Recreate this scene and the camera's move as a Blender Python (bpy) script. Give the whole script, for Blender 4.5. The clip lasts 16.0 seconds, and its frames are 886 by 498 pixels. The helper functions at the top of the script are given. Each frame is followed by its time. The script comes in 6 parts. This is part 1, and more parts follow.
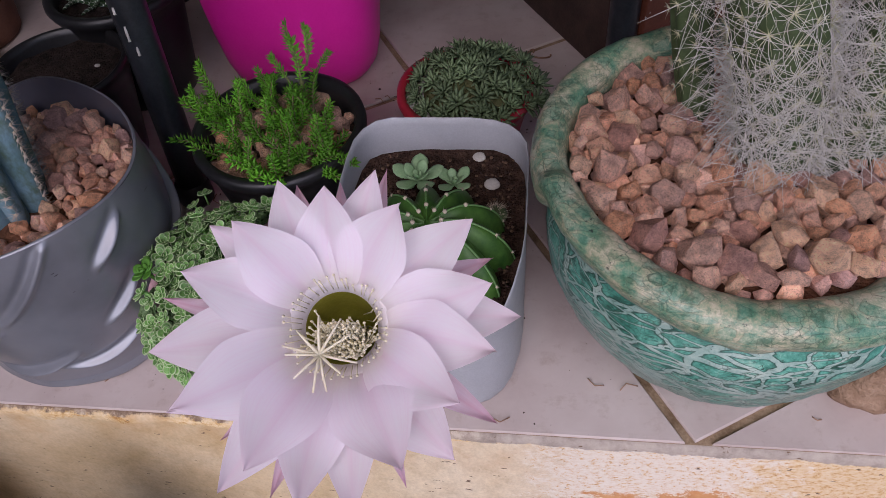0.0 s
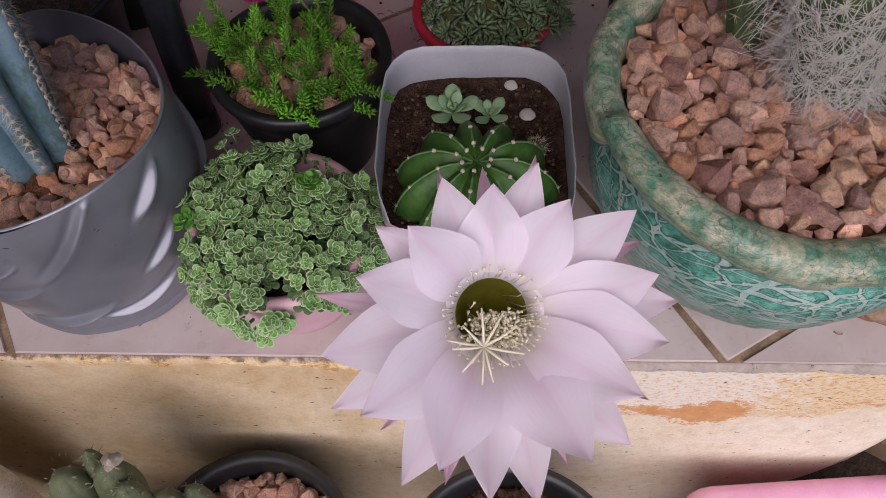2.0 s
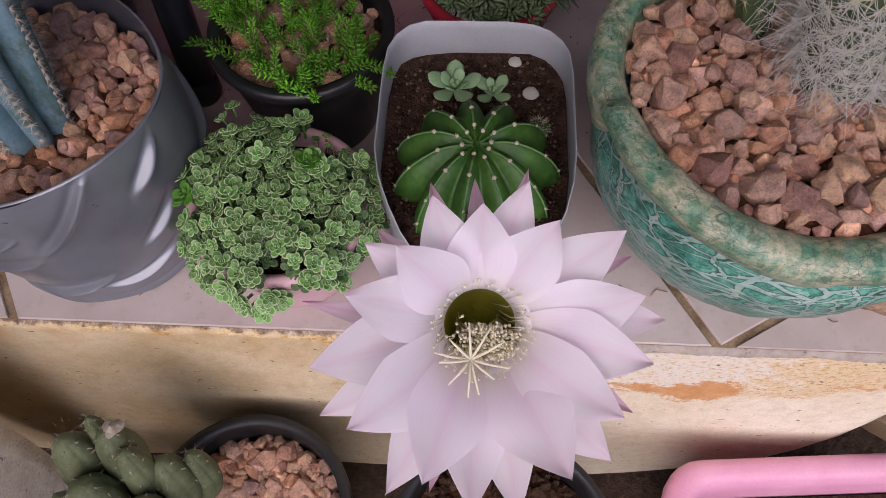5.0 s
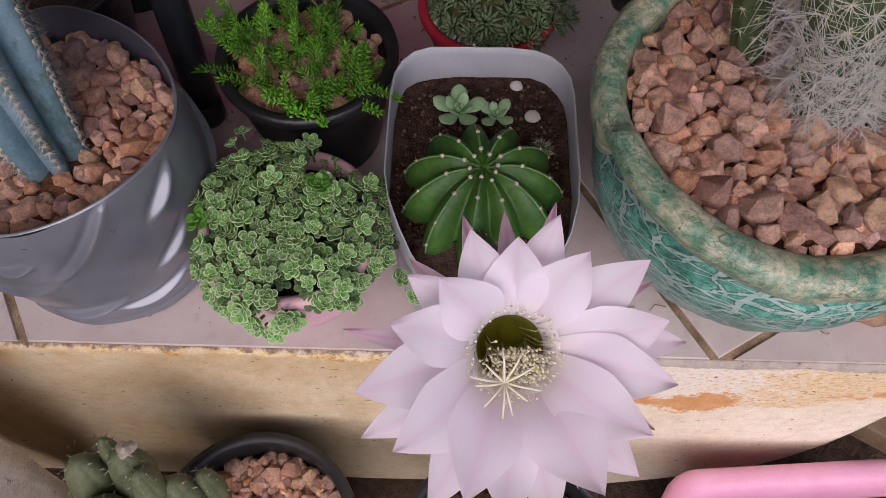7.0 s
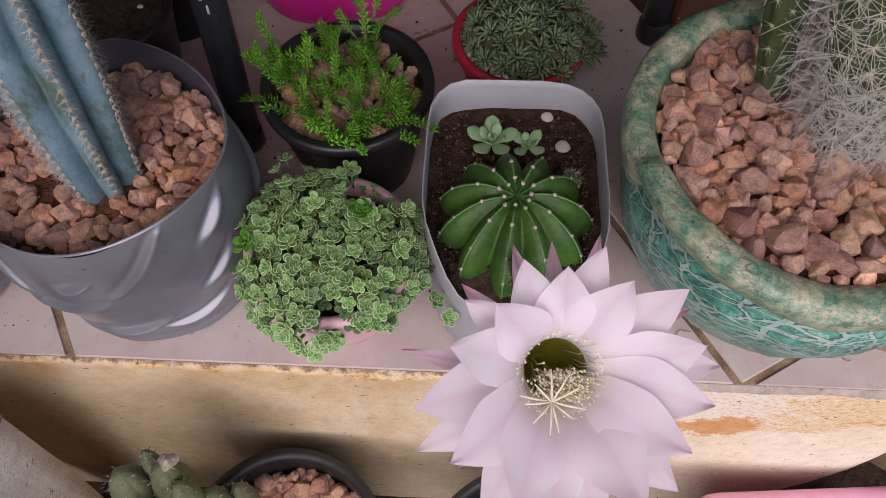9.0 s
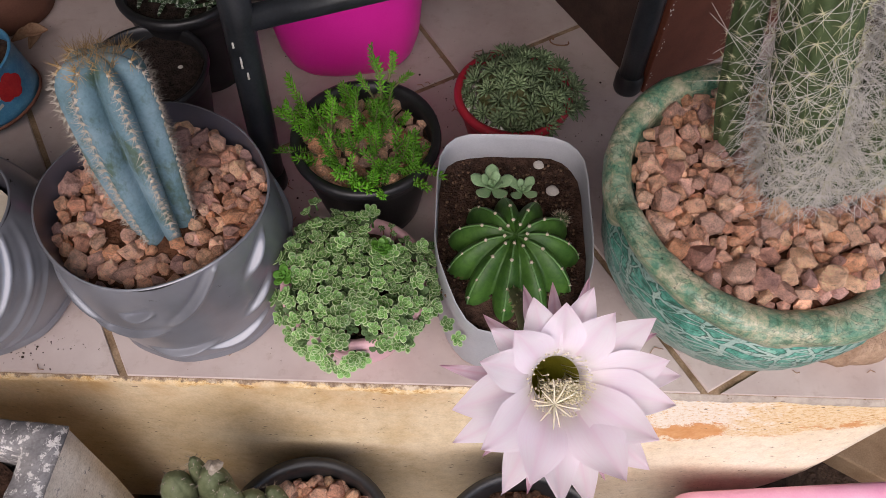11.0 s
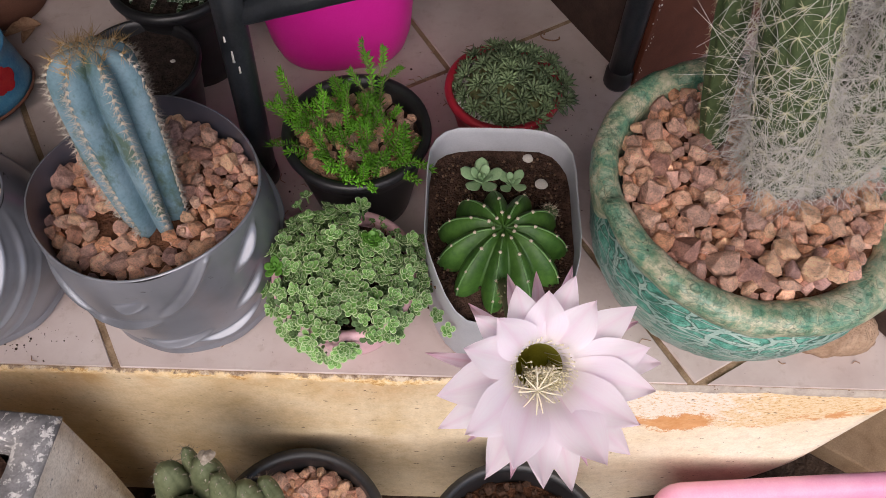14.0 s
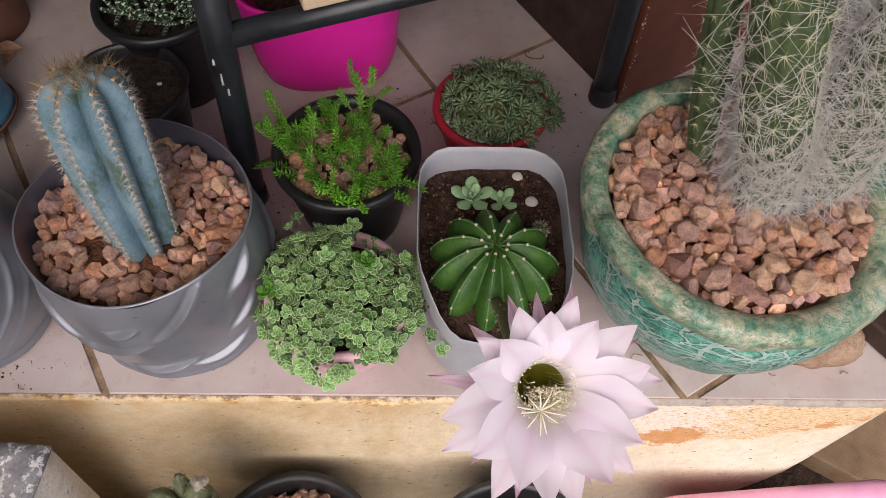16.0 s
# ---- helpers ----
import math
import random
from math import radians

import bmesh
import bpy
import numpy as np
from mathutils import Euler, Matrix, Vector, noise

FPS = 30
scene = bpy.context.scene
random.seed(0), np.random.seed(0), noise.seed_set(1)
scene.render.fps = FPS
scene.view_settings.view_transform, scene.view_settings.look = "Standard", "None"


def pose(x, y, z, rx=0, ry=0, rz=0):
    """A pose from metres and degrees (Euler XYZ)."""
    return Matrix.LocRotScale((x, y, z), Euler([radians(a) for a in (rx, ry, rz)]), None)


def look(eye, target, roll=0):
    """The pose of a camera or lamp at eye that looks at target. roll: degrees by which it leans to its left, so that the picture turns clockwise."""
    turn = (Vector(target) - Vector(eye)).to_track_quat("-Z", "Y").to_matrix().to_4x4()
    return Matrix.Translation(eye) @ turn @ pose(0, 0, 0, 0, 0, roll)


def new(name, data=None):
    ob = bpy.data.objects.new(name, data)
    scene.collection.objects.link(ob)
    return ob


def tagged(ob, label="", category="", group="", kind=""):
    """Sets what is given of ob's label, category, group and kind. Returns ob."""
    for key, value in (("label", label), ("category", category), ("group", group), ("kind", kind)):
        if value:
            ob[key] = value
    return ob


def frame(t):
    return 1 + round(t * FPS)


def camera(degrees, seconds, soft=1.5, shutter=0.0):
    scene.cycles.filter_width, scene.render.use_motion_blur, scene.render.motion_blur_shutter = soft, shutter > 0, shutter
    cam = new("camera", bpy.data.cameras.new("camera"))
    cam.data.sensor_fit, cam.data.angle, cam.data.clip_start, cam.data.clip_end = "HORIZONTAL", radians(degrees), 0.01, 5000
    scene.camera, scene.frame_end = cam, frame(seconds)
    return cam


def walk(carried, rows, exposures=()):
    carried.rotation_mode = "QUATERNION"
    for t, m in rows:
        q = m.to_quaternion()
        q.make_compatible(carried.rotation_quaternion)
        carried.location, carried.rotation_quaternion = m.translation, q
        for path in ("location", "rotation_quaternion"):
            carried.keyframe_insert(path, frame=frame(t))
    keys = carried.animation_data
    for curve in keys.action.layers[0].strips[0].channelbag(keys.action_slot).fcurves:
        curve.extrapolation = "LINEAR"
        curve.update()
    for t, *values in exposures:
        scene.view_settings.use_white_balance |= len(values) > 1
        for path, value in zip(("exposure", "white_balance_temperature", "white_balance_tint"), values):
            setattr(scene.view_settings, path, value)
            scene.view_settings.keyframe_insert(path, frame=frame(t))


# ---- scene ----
cam = camera(61.3, 16.0, 0.5)
PATH = [
    (0, (0.171, -0.271, 0.551), (-0.066, 1.006, -0.97), -6.3),
    (0.5, (0.148, -0.277, 0.549), (-0.05, 0.946, -1.022), -5.5),
    (1, (0.136, -0.259, 0.574), (-0.013, 0.961, -1.003), -3.6),
    (1.5, (0.102, -0.249, 0.572), (0.035, 0.889, -1.071), -1.8),
    (2, (0.09, -0.245, 0.577), (0.014, 0.801, -1.126), -3.1),
    (2.5, (0.096, -0.207, 0.562), (0.017, 0.739, -1.198), -2.1),
    (3, (0.098, -0.203, 0.576), (-0.018, 0.73, -1.19), -3.6),
    (3.5, (0.1, -0.211, 0.584), (0.002, 0.708, -1.189), -4.1),
    (4, (0.099, -0.225, 0.588), (-0.003, 0.701, -1.181), -3.8),
    (4.2, (0.1, -0.226, 0.588), (0.009, 0.702, -1.181), -3.2),
    (6.3, (0.08, -0.221, 0.604), (-0.008, 0.705, -1.167), -2.3),
    (6.5, (0.078, -0.221, 0.607), (0.014, 0.712, -1.161), -1.1),
    (7, (0.075, -0.226, 0.608), (0.036, 0.727, -1.149), -0.7),
    (7.5, (0.075, -0.226, 0.612), (0.042, 0.73, -1.144), -0.4),
    (8, (0.077, -0.224, 0.608), (0.032, 0.731, -1.149), -0.9),
    (8.5, (0.078, -0.226, 0.612), (0.013, 0.735, -1.141), -1.8),
    (9, (0.058, -0.236, 0.631), (-0.016, 0.764, -1.099), -1.6),
    (9.5, (0.034, -0.258, 0.669), (-0.031, 0.782, -1.038), -0.5),
    (9.7, (0.03, -0.266, 0.689), (-0.044, 0.785, -1.011), -1.3),
    (11.8, (0.04, -0.286, 0.735), (0.039, 0.749, -0.977), 1.7),
    (12, (0.041, -0.289, 0.737), (0.041, 0.744, -0.976), 1.7),
    (12.5, (0.039, -0.287, 0.732), (0.048, 0.745, -0.982), 1.8),
    (13, (0.039, -0.287, 0.733), (0.042, 0.756, -0.974), 1.2),
    (13.5, (0.04, -0.29, 0.734), (0.032, 0.761, -0.967), 1.1),
    (14, (0.041, -0.286, 0.733), (0.027, 0.75, -0.978), 1.0),
    (14.5, (0.036, -0.284, 0.732), (0.028, 0.751, -0.979), 0.9),
    (15, (0.03, -0.285, 0.732), (0.024, 0.757, -0.975), 0.8),
    (15.5, (0.027, -0.288, 0.735), (0.043, 0.76, -0.969), 1.5),
    (16, (0.029, -0.283, 0.736), (0.067, 0.787, -0.953), 2.4),
]
walk(cam, [(t, look(eye, target, roll)) for t, eye, target, roll in PATH],
     [(0.0, -0.06, 6250, 27), (1.0, -0.05, 6450, 26), (4.0, 0.0, 6550, 26), (9.0, 0.10, 6700, 25), (12.0, 0.38, 6950, 19), (16.0, 0.38, 6950, 19)])
SKY, SUN = 0.15, 3.9

# ---------------------------------------------------------------- world and light
world = bpy.data.worlds.new("sky_world")
scene.world = world
world.use_nodes = True
wn = world.node_tree
sky = wn.nodes.new("ShaderNodeTexSky")
sky.sky_type = 'NISHITA'
sky.sun_disc = False
sky.sun_elevation = radians(52)
sky.sun_rotation = radians(190)
wn.links.new(sky.outputs[0], wn.nodes["Background"].inputs[0])
wn.nodes["Background"].inputs[1].default_value = SKY
sun_data = bpy.data.lights.new("sun", 'SUN')
sun_data.energy, sun_data.angle, sun_data.color = SUN, radians(85), (1.0, 0.95, 0.88)
sun = new("sun", sun_data)
sun.matrix_world = look((-0.14, -0.78, 1.0), (0, 0, 0))


# ---------------------------------------------------------------- materials
def mat(name, rough=0.6, spec=0.5, metal=0.0):
    m = bpy.data.materials.new(name)
    m.use_nodes = True
    b = m.node_tree.nodes["Principled BSDF"]
    b.inputs["Roughness"].default_value = rough
    b.inputs["Specular IOR Level"].default_value = spec
    b.inputs["Metallic"].default_value = metal
    return m, m.node_tree, b


def node(nt, kind, **sets):
    n = nt.nodes.new(kind)
    for k, v in sets.items():
        n.inputs[k.replace("_", " ")].default_value = v
    return n


def ramp(nt, fac, stops):
    r = nt.nodes.new("ShaderNodeValToRGB")
    e = r.color_ramp.elements
    while len(e) < len(stops):
        e.new(0.5)
    for el, (p, c) in zip(e, stops):
        el.position, el.color = p, (*c, 1)
    nt.links.new(fac, r.inputs[0])
    return r.outputs[0]


def coords(nt, scale=(1, 1, 1), out="Object"):
    tc = nt.nodes.new("ShaderNodeTexCoord")
    mp = nt.nodes.new("ShaderNodeMapping")
    mp.inputs["Scale"].default_value = scale
    nt.links.new(tc.outputs[out], mp.inputs[0])
    return mp.outputs[0]


def noise_of(nt, scale, detail=4, rough=0.6, vec=None, distort=0.0):
    n = node(nt, "ShaderNodeTexNoise", Scale=scale, Detail=detail, Roughness=rough, Distortion=distort)
    nt.links.new(vec if vec else coords(nt), n.inputs["Vector"])
    return n.outputs["Fac"]


def mix(nt, fac, a, b, mode='MIX'):
    n = nt.nodes.new("ShaderNodeMix")
    n.data_type, n.blend_type = 'RGBA', mode
    for sock, val in ((n.inputs[0], fac), (n.inputs[6], a), (n.inputs[7], b)):
        if isinstance(val, (int, float)):
            sock.default_value = val
        elif isinstance(val, tuple):
            sock.default_value = (*val, 1)
        else:
            nt.links.new(val, sock)
    return n.outputs[2]


def maths(nt, op, a, b=0.0):
    n = nt.nodes.new("ShaderNodeMath")
    n.operation = op
    for sock, val in zip(n.inputs, (a, b)):
        if isinstance(val, (int, float)):
            sock.default_value = val
        else:
            nt.links.new(val, sock)
    return n.outputs[0]


def step(nt, val, lo, hi):
    n = nt.nodes.new("ShaderNodeMapRange")
    n.inputs[1].default_value, n.inputs[2].default_value = lo, hi
    nt.links.new(val, n.inputs[0])
    return n.outputs[0]


def bump(nt, bsdf, height, strength=0.3, dist=0.002):
    n = node(nt, "ShaderNodeBump", Strength=strength, Distance=dist)
    nt.links.new(height, n.inputs["Height"])
    nt.links.new(n.outputs[0], bsdf.inputs["Normal"])


def simple(name, c1, c2, scale=60, rough=0.6, spec=0.4, bumps=0.2, dist=0.001, fine=400, rnd=0.0, sss=0.0):
    """Two-tone material with grain at two scales; rnd varies whole objects."""
    m, nt, b = mat(name, rough, spec)
    big, small = noise_of(nt, scale), noise_of(nt, fine, 3)
    f = maths(nt, 'ADD', maths(nt, 'MULTIPLY', big, 0.65), maths(nt, 'MULTIPLY', small, 0.35))
    col = ramp(nt, f, [(0.35, c1), (0.65, c2)])
    if rnd:
        info = nt.nodes.new("ShaderNodeObjectInfo")
        hsv = nt.nodes.new("ShaderNodeHueSaturation")
        hsv.inputs["Value"].default_value = 1
        v = nt.nodes.new("ShaderNodeMapRange")
        v.inputs[3].default_value, v.inputs[4].default_value = 1 - rnd, 1 + rnd
        nt.links.new(info.outputs["Random"], v.inputs[0])
        nt.links.new(v.outputs[0], hsv.inputs["Value"])
        nt.links.new(col, hsv.inputs["Color"])
        col = hsv.outputs[0]
    nt.links.new(col, b.inputs["Base Color"])
    if sss:
        b.inputs["Subsurface Weight"].default_value = sss
        b.inputs["Subsurface Radius"].default_value = (0.003, 0.004, 0.002)
    if bumps:
        bump(nt, b, small, bumps, dist)
    return m


def stone_material(name="crushed_stone", joined=False):
    m, nt, b = mat(name, 0.85, 0.25)
    info = nt.nodes.new("ShaderNodeNewGeometry" if joined else "ShaderNodeObjectInfo")
    chance = info.outputs["Random Per Island" if joined else "Random"]
    zoom = 60.0 if joined else 1.0
    base = ramp(nt, chance, [(0.0, (0.68, 0.355, 0.245)), (0.16, (0.84, 0.585, 0.45)), (0.30, (0.44, 0.255, 0.225)), (0.44, (0.79, 0.435, 0.265)), (0.56, (0.82, 0.535, 0.40)),
                             (0.70, (0.46, 0.30, 0.285)), (0.86, (0.84, 0.585, 0.40)), (1.0, (0.66, 0.365, 0.26))])
    tc = nt.nodes.new("ShaderNodeTexCoord")
    shift = nt.nodes.new("ShaderNodeVectorMath")
    shift.operation = 'MULTIPLY_ADD'
    shift.inputs[0].default_value = (37, 19, 53)
    nt.links.new(chance, shift.inputs[1])
    nt.links.new(tc.outputs["Object"], shift.inputs[2])
    n1, n2 = noise_of(nt, 2.4 * zoom, 8, 0.78, shift.outputs[0]), noise_of(nt, 17 * zoom, 6, 0.85, shift.outputs[0])
    tone = ramp(nt, n1, [(0.34, (0.58, 0.50, 0.51)), (0.45, (0.97, 0.92, 0.91)), (0.55, (1.25, 1.18, 1.12)), (0.66, (1.6, 1.5, 1.4))])
    col = mix(nt, 1.0, base, tone, 'MULTIPLY')
    pits = ramp(nt, n2, [(0.36, (0.22, 0.17, 0.17)), (0.43, (0.92, 0.9, 0.9)), (0.58, (1.12, 1.09, 1.06)), (0.68, (1.5, 1.44, 1.36))])
    nt.links.new(mix(nt, 1.0, col, pits, 'MULTIPLY'), b.inputs["Base Color"])
    bump(nt, b, maths(nt, 'ADD', n1, maths(nt, 'MULTIPLY', n2, 1.4)), 0.8, 0.0010 if joined else 0.006)
    return m


def glaze_material(name, rim):
    m, nt, b = mat(name, 0.34, 0.5)
    v0 = coords(nt, (1, 1, 1.9))

    def warped(vec, scale, amount):
        warp = node(nt, "ShaderNodeTexNoise", Scale=scale, Detail=2.0)
        nt.links.new(vec, warp.inputs["Vector"])
        add = nt.nodes.new("ShaderNodeVectorMath")
        add.operation = 'MULTIPLY_ADD'
        nt.links.new(warp.outputs["Color"], add.inputs[0])
        add.inputs[1].default_value = (amount, amount, amount)
        nt.links.new(vec, add.inputs[2])
        return add.outputs[0]

    def cells(vec, scale):
        vor = node(nt, "ShaderNodeTexVoronoi", Scale=scale)
        vor.feature = 'DISTANCE_TO_EDGE'
        nt.links.new(vec, vor.inputs["Vector"])
        return vor.outputs["Distance"]

    def slanted(turn):
        tc = nt.nodes.new("ShaderNodeTexCoord")
        mp = nt.nodes.new("ShaderNodeMapping")
        mp.inputs["Rotation"].default_value, mp.inputs["Scale"].default_value = (0.0, turn, 0.3 * turn), (0.50, 0.62, 1.6)
        nt.links.new(tc.outputs["Object"], mp.inputs[0])
        return warped(warped(mp.outputs[0], 10.0, 0.05), 80.0, 0.008)

    v1 = warped(warped(v0, 9.0, 0.08), 90.0, 0.008)
    big = maths(nt, 'MINIMUM', cells(slanted(0.55), 74.0 if rim else 50.0), cells(slanted(-0.45), 64.0 if rim else 44.0))
    streaky = cells(warped(coords(nt, (0.55, 0.55, 3.0)), 16.0, 0.05), 58.0)
    sep = nt.nodes.new("ShaderNodeSeparateXYZ")
    nt.links.new(coords(nt), sep.inputs[0])
    # pale slip in broad bands of uneven width; the green islands between them keep a dark rim
    width = maths(nt, 'MULTIPLY', step(nt, noise_of(nt, 16, 3, 0.6, v0), 0.42, 0.72), 0.20 if rim else 0.085)
    net = maths(nt, 'SUBTRACT', big, width)
    vein = step(nt, net, 0.034, 0.020)
    ink = maths(nt, 'MULTIPLY', step(nt, net, 0.014, 0.030), step(nt, net, 0.075, 0.036))
    low = step(nt, maths(nt, 'ADD', sep.outputs[2], maths(nt, 'MULTIPLY', noise_of(nt, 14, 2), 0.06)), 0.165, 0.10)
    fine = maths(nt, 'MULTIPLY', step(nt, maths(nt, 'SUBTRACT', streaky, maths(nt, 'MULTIPLY', step(nt, noise_of(nt, 24, 3), 0.4, 0.7), 0.1)), 0.06, 0.035), low)
    n1, n2, n3 = noise_of(nt, 46, 9, 0.8), noise_of(nt, 210, 5, 0.75), noise_of(nt, 120, 6, 0.75, coords(nt, (0.6, 0.6, 1.6)))
    island = ramp(nt, n1, [(0.36, (0.016, 0.10, 0.07)), (0.45, (0.045, 0.215, 0.16)), (0.54, (0.10, 0.35, 0.27)), (0.64, (0.30, 0.48, 0.39))])
    island = mix(nt, maths(nt, 'MULTIPLY', step(nt, n3, 0.47, 0.40), 0.8), island, (0.014, 0.06, 0.045))
    island = mix(nt, maths(nt, 'MULTIPLY', ink, 0.85), island, (0.012, 0.04, 0.03))
    pale = ramp(nt, n1, [(0.34, (0.13, 0.26, 0.215)), (0.5, (0.27, 0.385, 0.34)), (0.66, (0.44, 0.52, 0.46))])
    rimtone = ramp(nt, n1, [(0.36, (0.06, 0.21, 0.13)), (0.44, (0.17, 0.29, 0.185)), (0.51, (0.33, 0.35, 0.23)), (0.59, (0.52, 0.47, 0.34))])
    rimtone = mix(nt, maths(nt, 'MULTIPLY', step(nt, n3, 0.5, 0.38), 0.65), rimtone, (0.05, 0.13, 0.075))
    up = step(nt, noise_of(nt, 9, 3), 0.28, 0.45) if rim else step(nt, noise_of(nt, 9, 3), 0.62, 0.7)
    if rim:
        island = mix(nt, 0.5, island, rimtone)
    slip = mix(nt, up, pale, rimtone)
    col = mix(nt, vein, island, slip)
    col = mix(nt, maths(nt, 'MULTIPLY', fine, 0.55), col, pale)
    col = mix(nt, maths(nt, 'MULTIPLY', maths(nt, 'MULTIPLY', up, step(nt, n1, 0.38, 0.55)), 0.4 if rim else 0.5), col, rimtone)
    craze = maths(nt, 'MULTIPLY', step(nt, cells(v1, 135.0), 0.055, 0.02), step(nt, noise_of(nt, 30, 3), 0.42, 0.56))
    col = mix(nt, maths(nt, 'MULTIPLY', craze, 0.6), col, (0.03, 0.075, 0.05))
    specks = step(nt, n2, 0.37, 0.33)
    col = mix(nt, specks, col, (0.02, 0.035, 0.03))
    nt.links.new(col, b.inputs["Base Color"])
    nt.links.new(ramp(nt, n1, [(0.3, (0.26, 0.26, 0.26)), (0.7, (0.46, 0.46, 0.46))]), b.inputs["Roughness"])
    bump(nt, b, maths(nt, 'ADD', maths(nt, 'MULTIPLY', vein, 0.8), maths(nt, 'MULTIPLY', n2, 0.4)), 0.4, 0.0012)
    return m


def wall_material():
    m, nt, b = mat("worn_cream_paint", 0.66, 0.3)
    co = coords(nt)
    sep = nt.nodes.new("ShaderNodeSeparateXYZ")
    nt.links.new(co, sep.inputs[0])
    x, z = sep.outputs[0], sep.outputs[2]
    cloud = noise_of(nt, 9, 7, 0.68, coords(nt, (0.9, 1, 0.8)))
    blot = noise_of(nt, 8.0, 8, 0.68, coords(nt, (0.9, 1, 0.75)), 0.6)
    grain = noise_of(nt, 70, 9, 0.72, coords(nt, (0.9, 1, 0.75)))
    fine = noise_of(nt, 420, 3, 0.6, coords(nt, (0.9, 1, 0.6)))
    ragged = noise_of(nt, 70, 8, 0.85, coords(nt, (0.7, 1, 0.8)))
    # yellowed paint, paler towards the far end, where brighter light is put into the colour
    col = ramp(nt, cloud, [(0.3, (0.57, 0.42, 0.225)), (0.5, (0.67, 0.525, 0.335)), (0.7, (0.72, 0.60, 0.42))])
    col = mix(nt, step(nt, x, -0.10, 0.30), col, ramp(nt, cloud, [(0.3, (0.74, 0.61, 0.43)), (0.5, (0.80, 0.70, 0.54)), (0.7, (0.83, 0.75, 0.61))]))
    col = mix(nt, maths(nt, 'MULTIPLY', maths(nt, 'MULTIPLY', step(nt, blot, 0.48, 0.64), step(nt, x, 0.3, 0.0)), 0.5), col, (0.52, 0.36, 0.17))
    col = mix(nt, 1.0, col, ramp(nt, grain, [(0.34, (0.87, 0.85, 0.81)), (0.5, (1, 1, 1)), (0.64, (1.07, 1.07, 1.07))]), 'MULTIPLY')
    col = mix(nt, 1.0, col, ramp(nt, fine, [(0.3, (0.90, 0.885, 0.86)), (0.55, (1, 1, 1)), (0.7, (1.05, 1.05, 1.05))]), 'MULTIPLY')
    # rust stains running below the lip
    stain = maths(nt, 'MULTIPLY', step(nt, noise_of(nt, 7, 5, 0.7, coords(nt, (1, 1, 0.9))), 0.47, 0.66), step(nt, z, -0.085, -0.012))
    col = mix(nt, maths(nt, 'MULTIPLY', stain, 0.7), col, (0.50, 0.25, 0.07))
    # peeled stretch at the far end: white undercoat, ochre wash with brown dashes, a bare orange patch
    rag = maths(nt, 'SUBTRACT', ragged, 0.5)
    low_edge = maths(nt, 'SUBTRACT', maths(nt, 'MULTIPLY', step(nt, x, 0.40, 0.54), 0.075), 0.128)
    edge = maths(nt, 'SUBTRACT', maths(nt, 'ADD', z, maths(nt, 'MULTIPLY', rag, 0.07)), low_edge)
    band = maths(nt, 'MULTIPLY', step(nt, edge, 0.0, 0.006), step(nt, maths(nt, 'ADD', x, maths(nt, 'MULTIPLY', rag, 0.25)), 0.17, 0.20))
    dash = noise_of(nt, 230, 7, 0.82, coords(nt, (0.7, 1, 1.0)))
    white = ramp(nt, dash, [(0.34, (0.34, 0.18, 0.08)), (0.42, (0.70, 0.44, 0.18)), (0.46, (0.75, 0.66, 0.54)), (0.6, (0.81, 0.74, 0.64))])
    ochre = ramp(nt, dash, [(0.34, (0.30, 0.15, 0.06)), (0.42, (0.62, 0.37, 0.14)), (0.48, (0.72, 0.54, 0.32)), (0.62, (0.78, 0.65, 0.46))])
    under = mix(nt, step(nt, maths(nt, 'ADD', x, maths(nt, 'MULTIPLY', rag, 0.5)), 0.345, 0.375), white, ochre)
    col = mix(nt, band, col, under)
    dx = maths(nt, 'DIVIDE', maths(nt, 'ADD', maths(nt, 'SUBTRACT', x, 0.317), maths(nt, 'MULTIPLY', maths(nt, 'ADD', z, 0.112), -0.35)), 0.036)
    dz = maths(nt, 'DIVIDE', maths(nt, 'ADD', z, 0.114), 0.030)
    far = maths(nt, 'ADD', maths(nt, 'ADD', maths(nt, 'MULTIPLY', dx, dx), maths(nt, 'MULTIPLY', dz, dz)), maths(nt, 'MULTIPLY', rag, 6.5))
    bare = step(nt, far, 1.02, 0.95)
    thin = maths(nt, 'MULTIPLY', step(nt, maths(nt, 'ABSOLUTE', maths(nt, 'SUBTRACT', edge, 0.012)), 0.016, 0.010), step(nt, noise_of(nt, 22, 6, 0.7, coords(nt, (0.6, 1, 1))), 0.5, 0.53))
    bare = maths(nt, 'MAXIMUM', bare, maths(nt, 'MULTIPLY', thin, band))
    col = mix(nt, bare, col, ramp(nt, grain, [(0.35, (0.55, 0.24, 0.08)), (0.65, (0.68, 0.37, 0.17))]))
    # narrow flaked cream edge under the tiles, then dark broken mortar
    flake = step(nt, maths(nt, 'ADD', z, maths(nt, 'MULTIPLY', maths(nt, 'SUBTRACT', noise_of(nt, 26, 7, 0.75, coords(nt, (0.6, 1, 0.6))), 0.5), 0.05)), -0.0165, -0.0155)
    patchy = step(nt, noise_of(nt, 11, 4, 0.6), 0.44, 0.54)
    col = mix(nt, maths(nt, 'MULTIPLY', maths(nt, 'MULTIPLY', flake, patchy), step(nt, x, 0.24, 0.20)), col, ramp(nt, ragged, [(0.36, (0.28, 0.12, 0.04)), (0.44, (0.52, 0.30, 0.10)), (0.52, (0.70, 0.52, 0.28)), (0.64, (0.80, 0.68, 0.47))]))
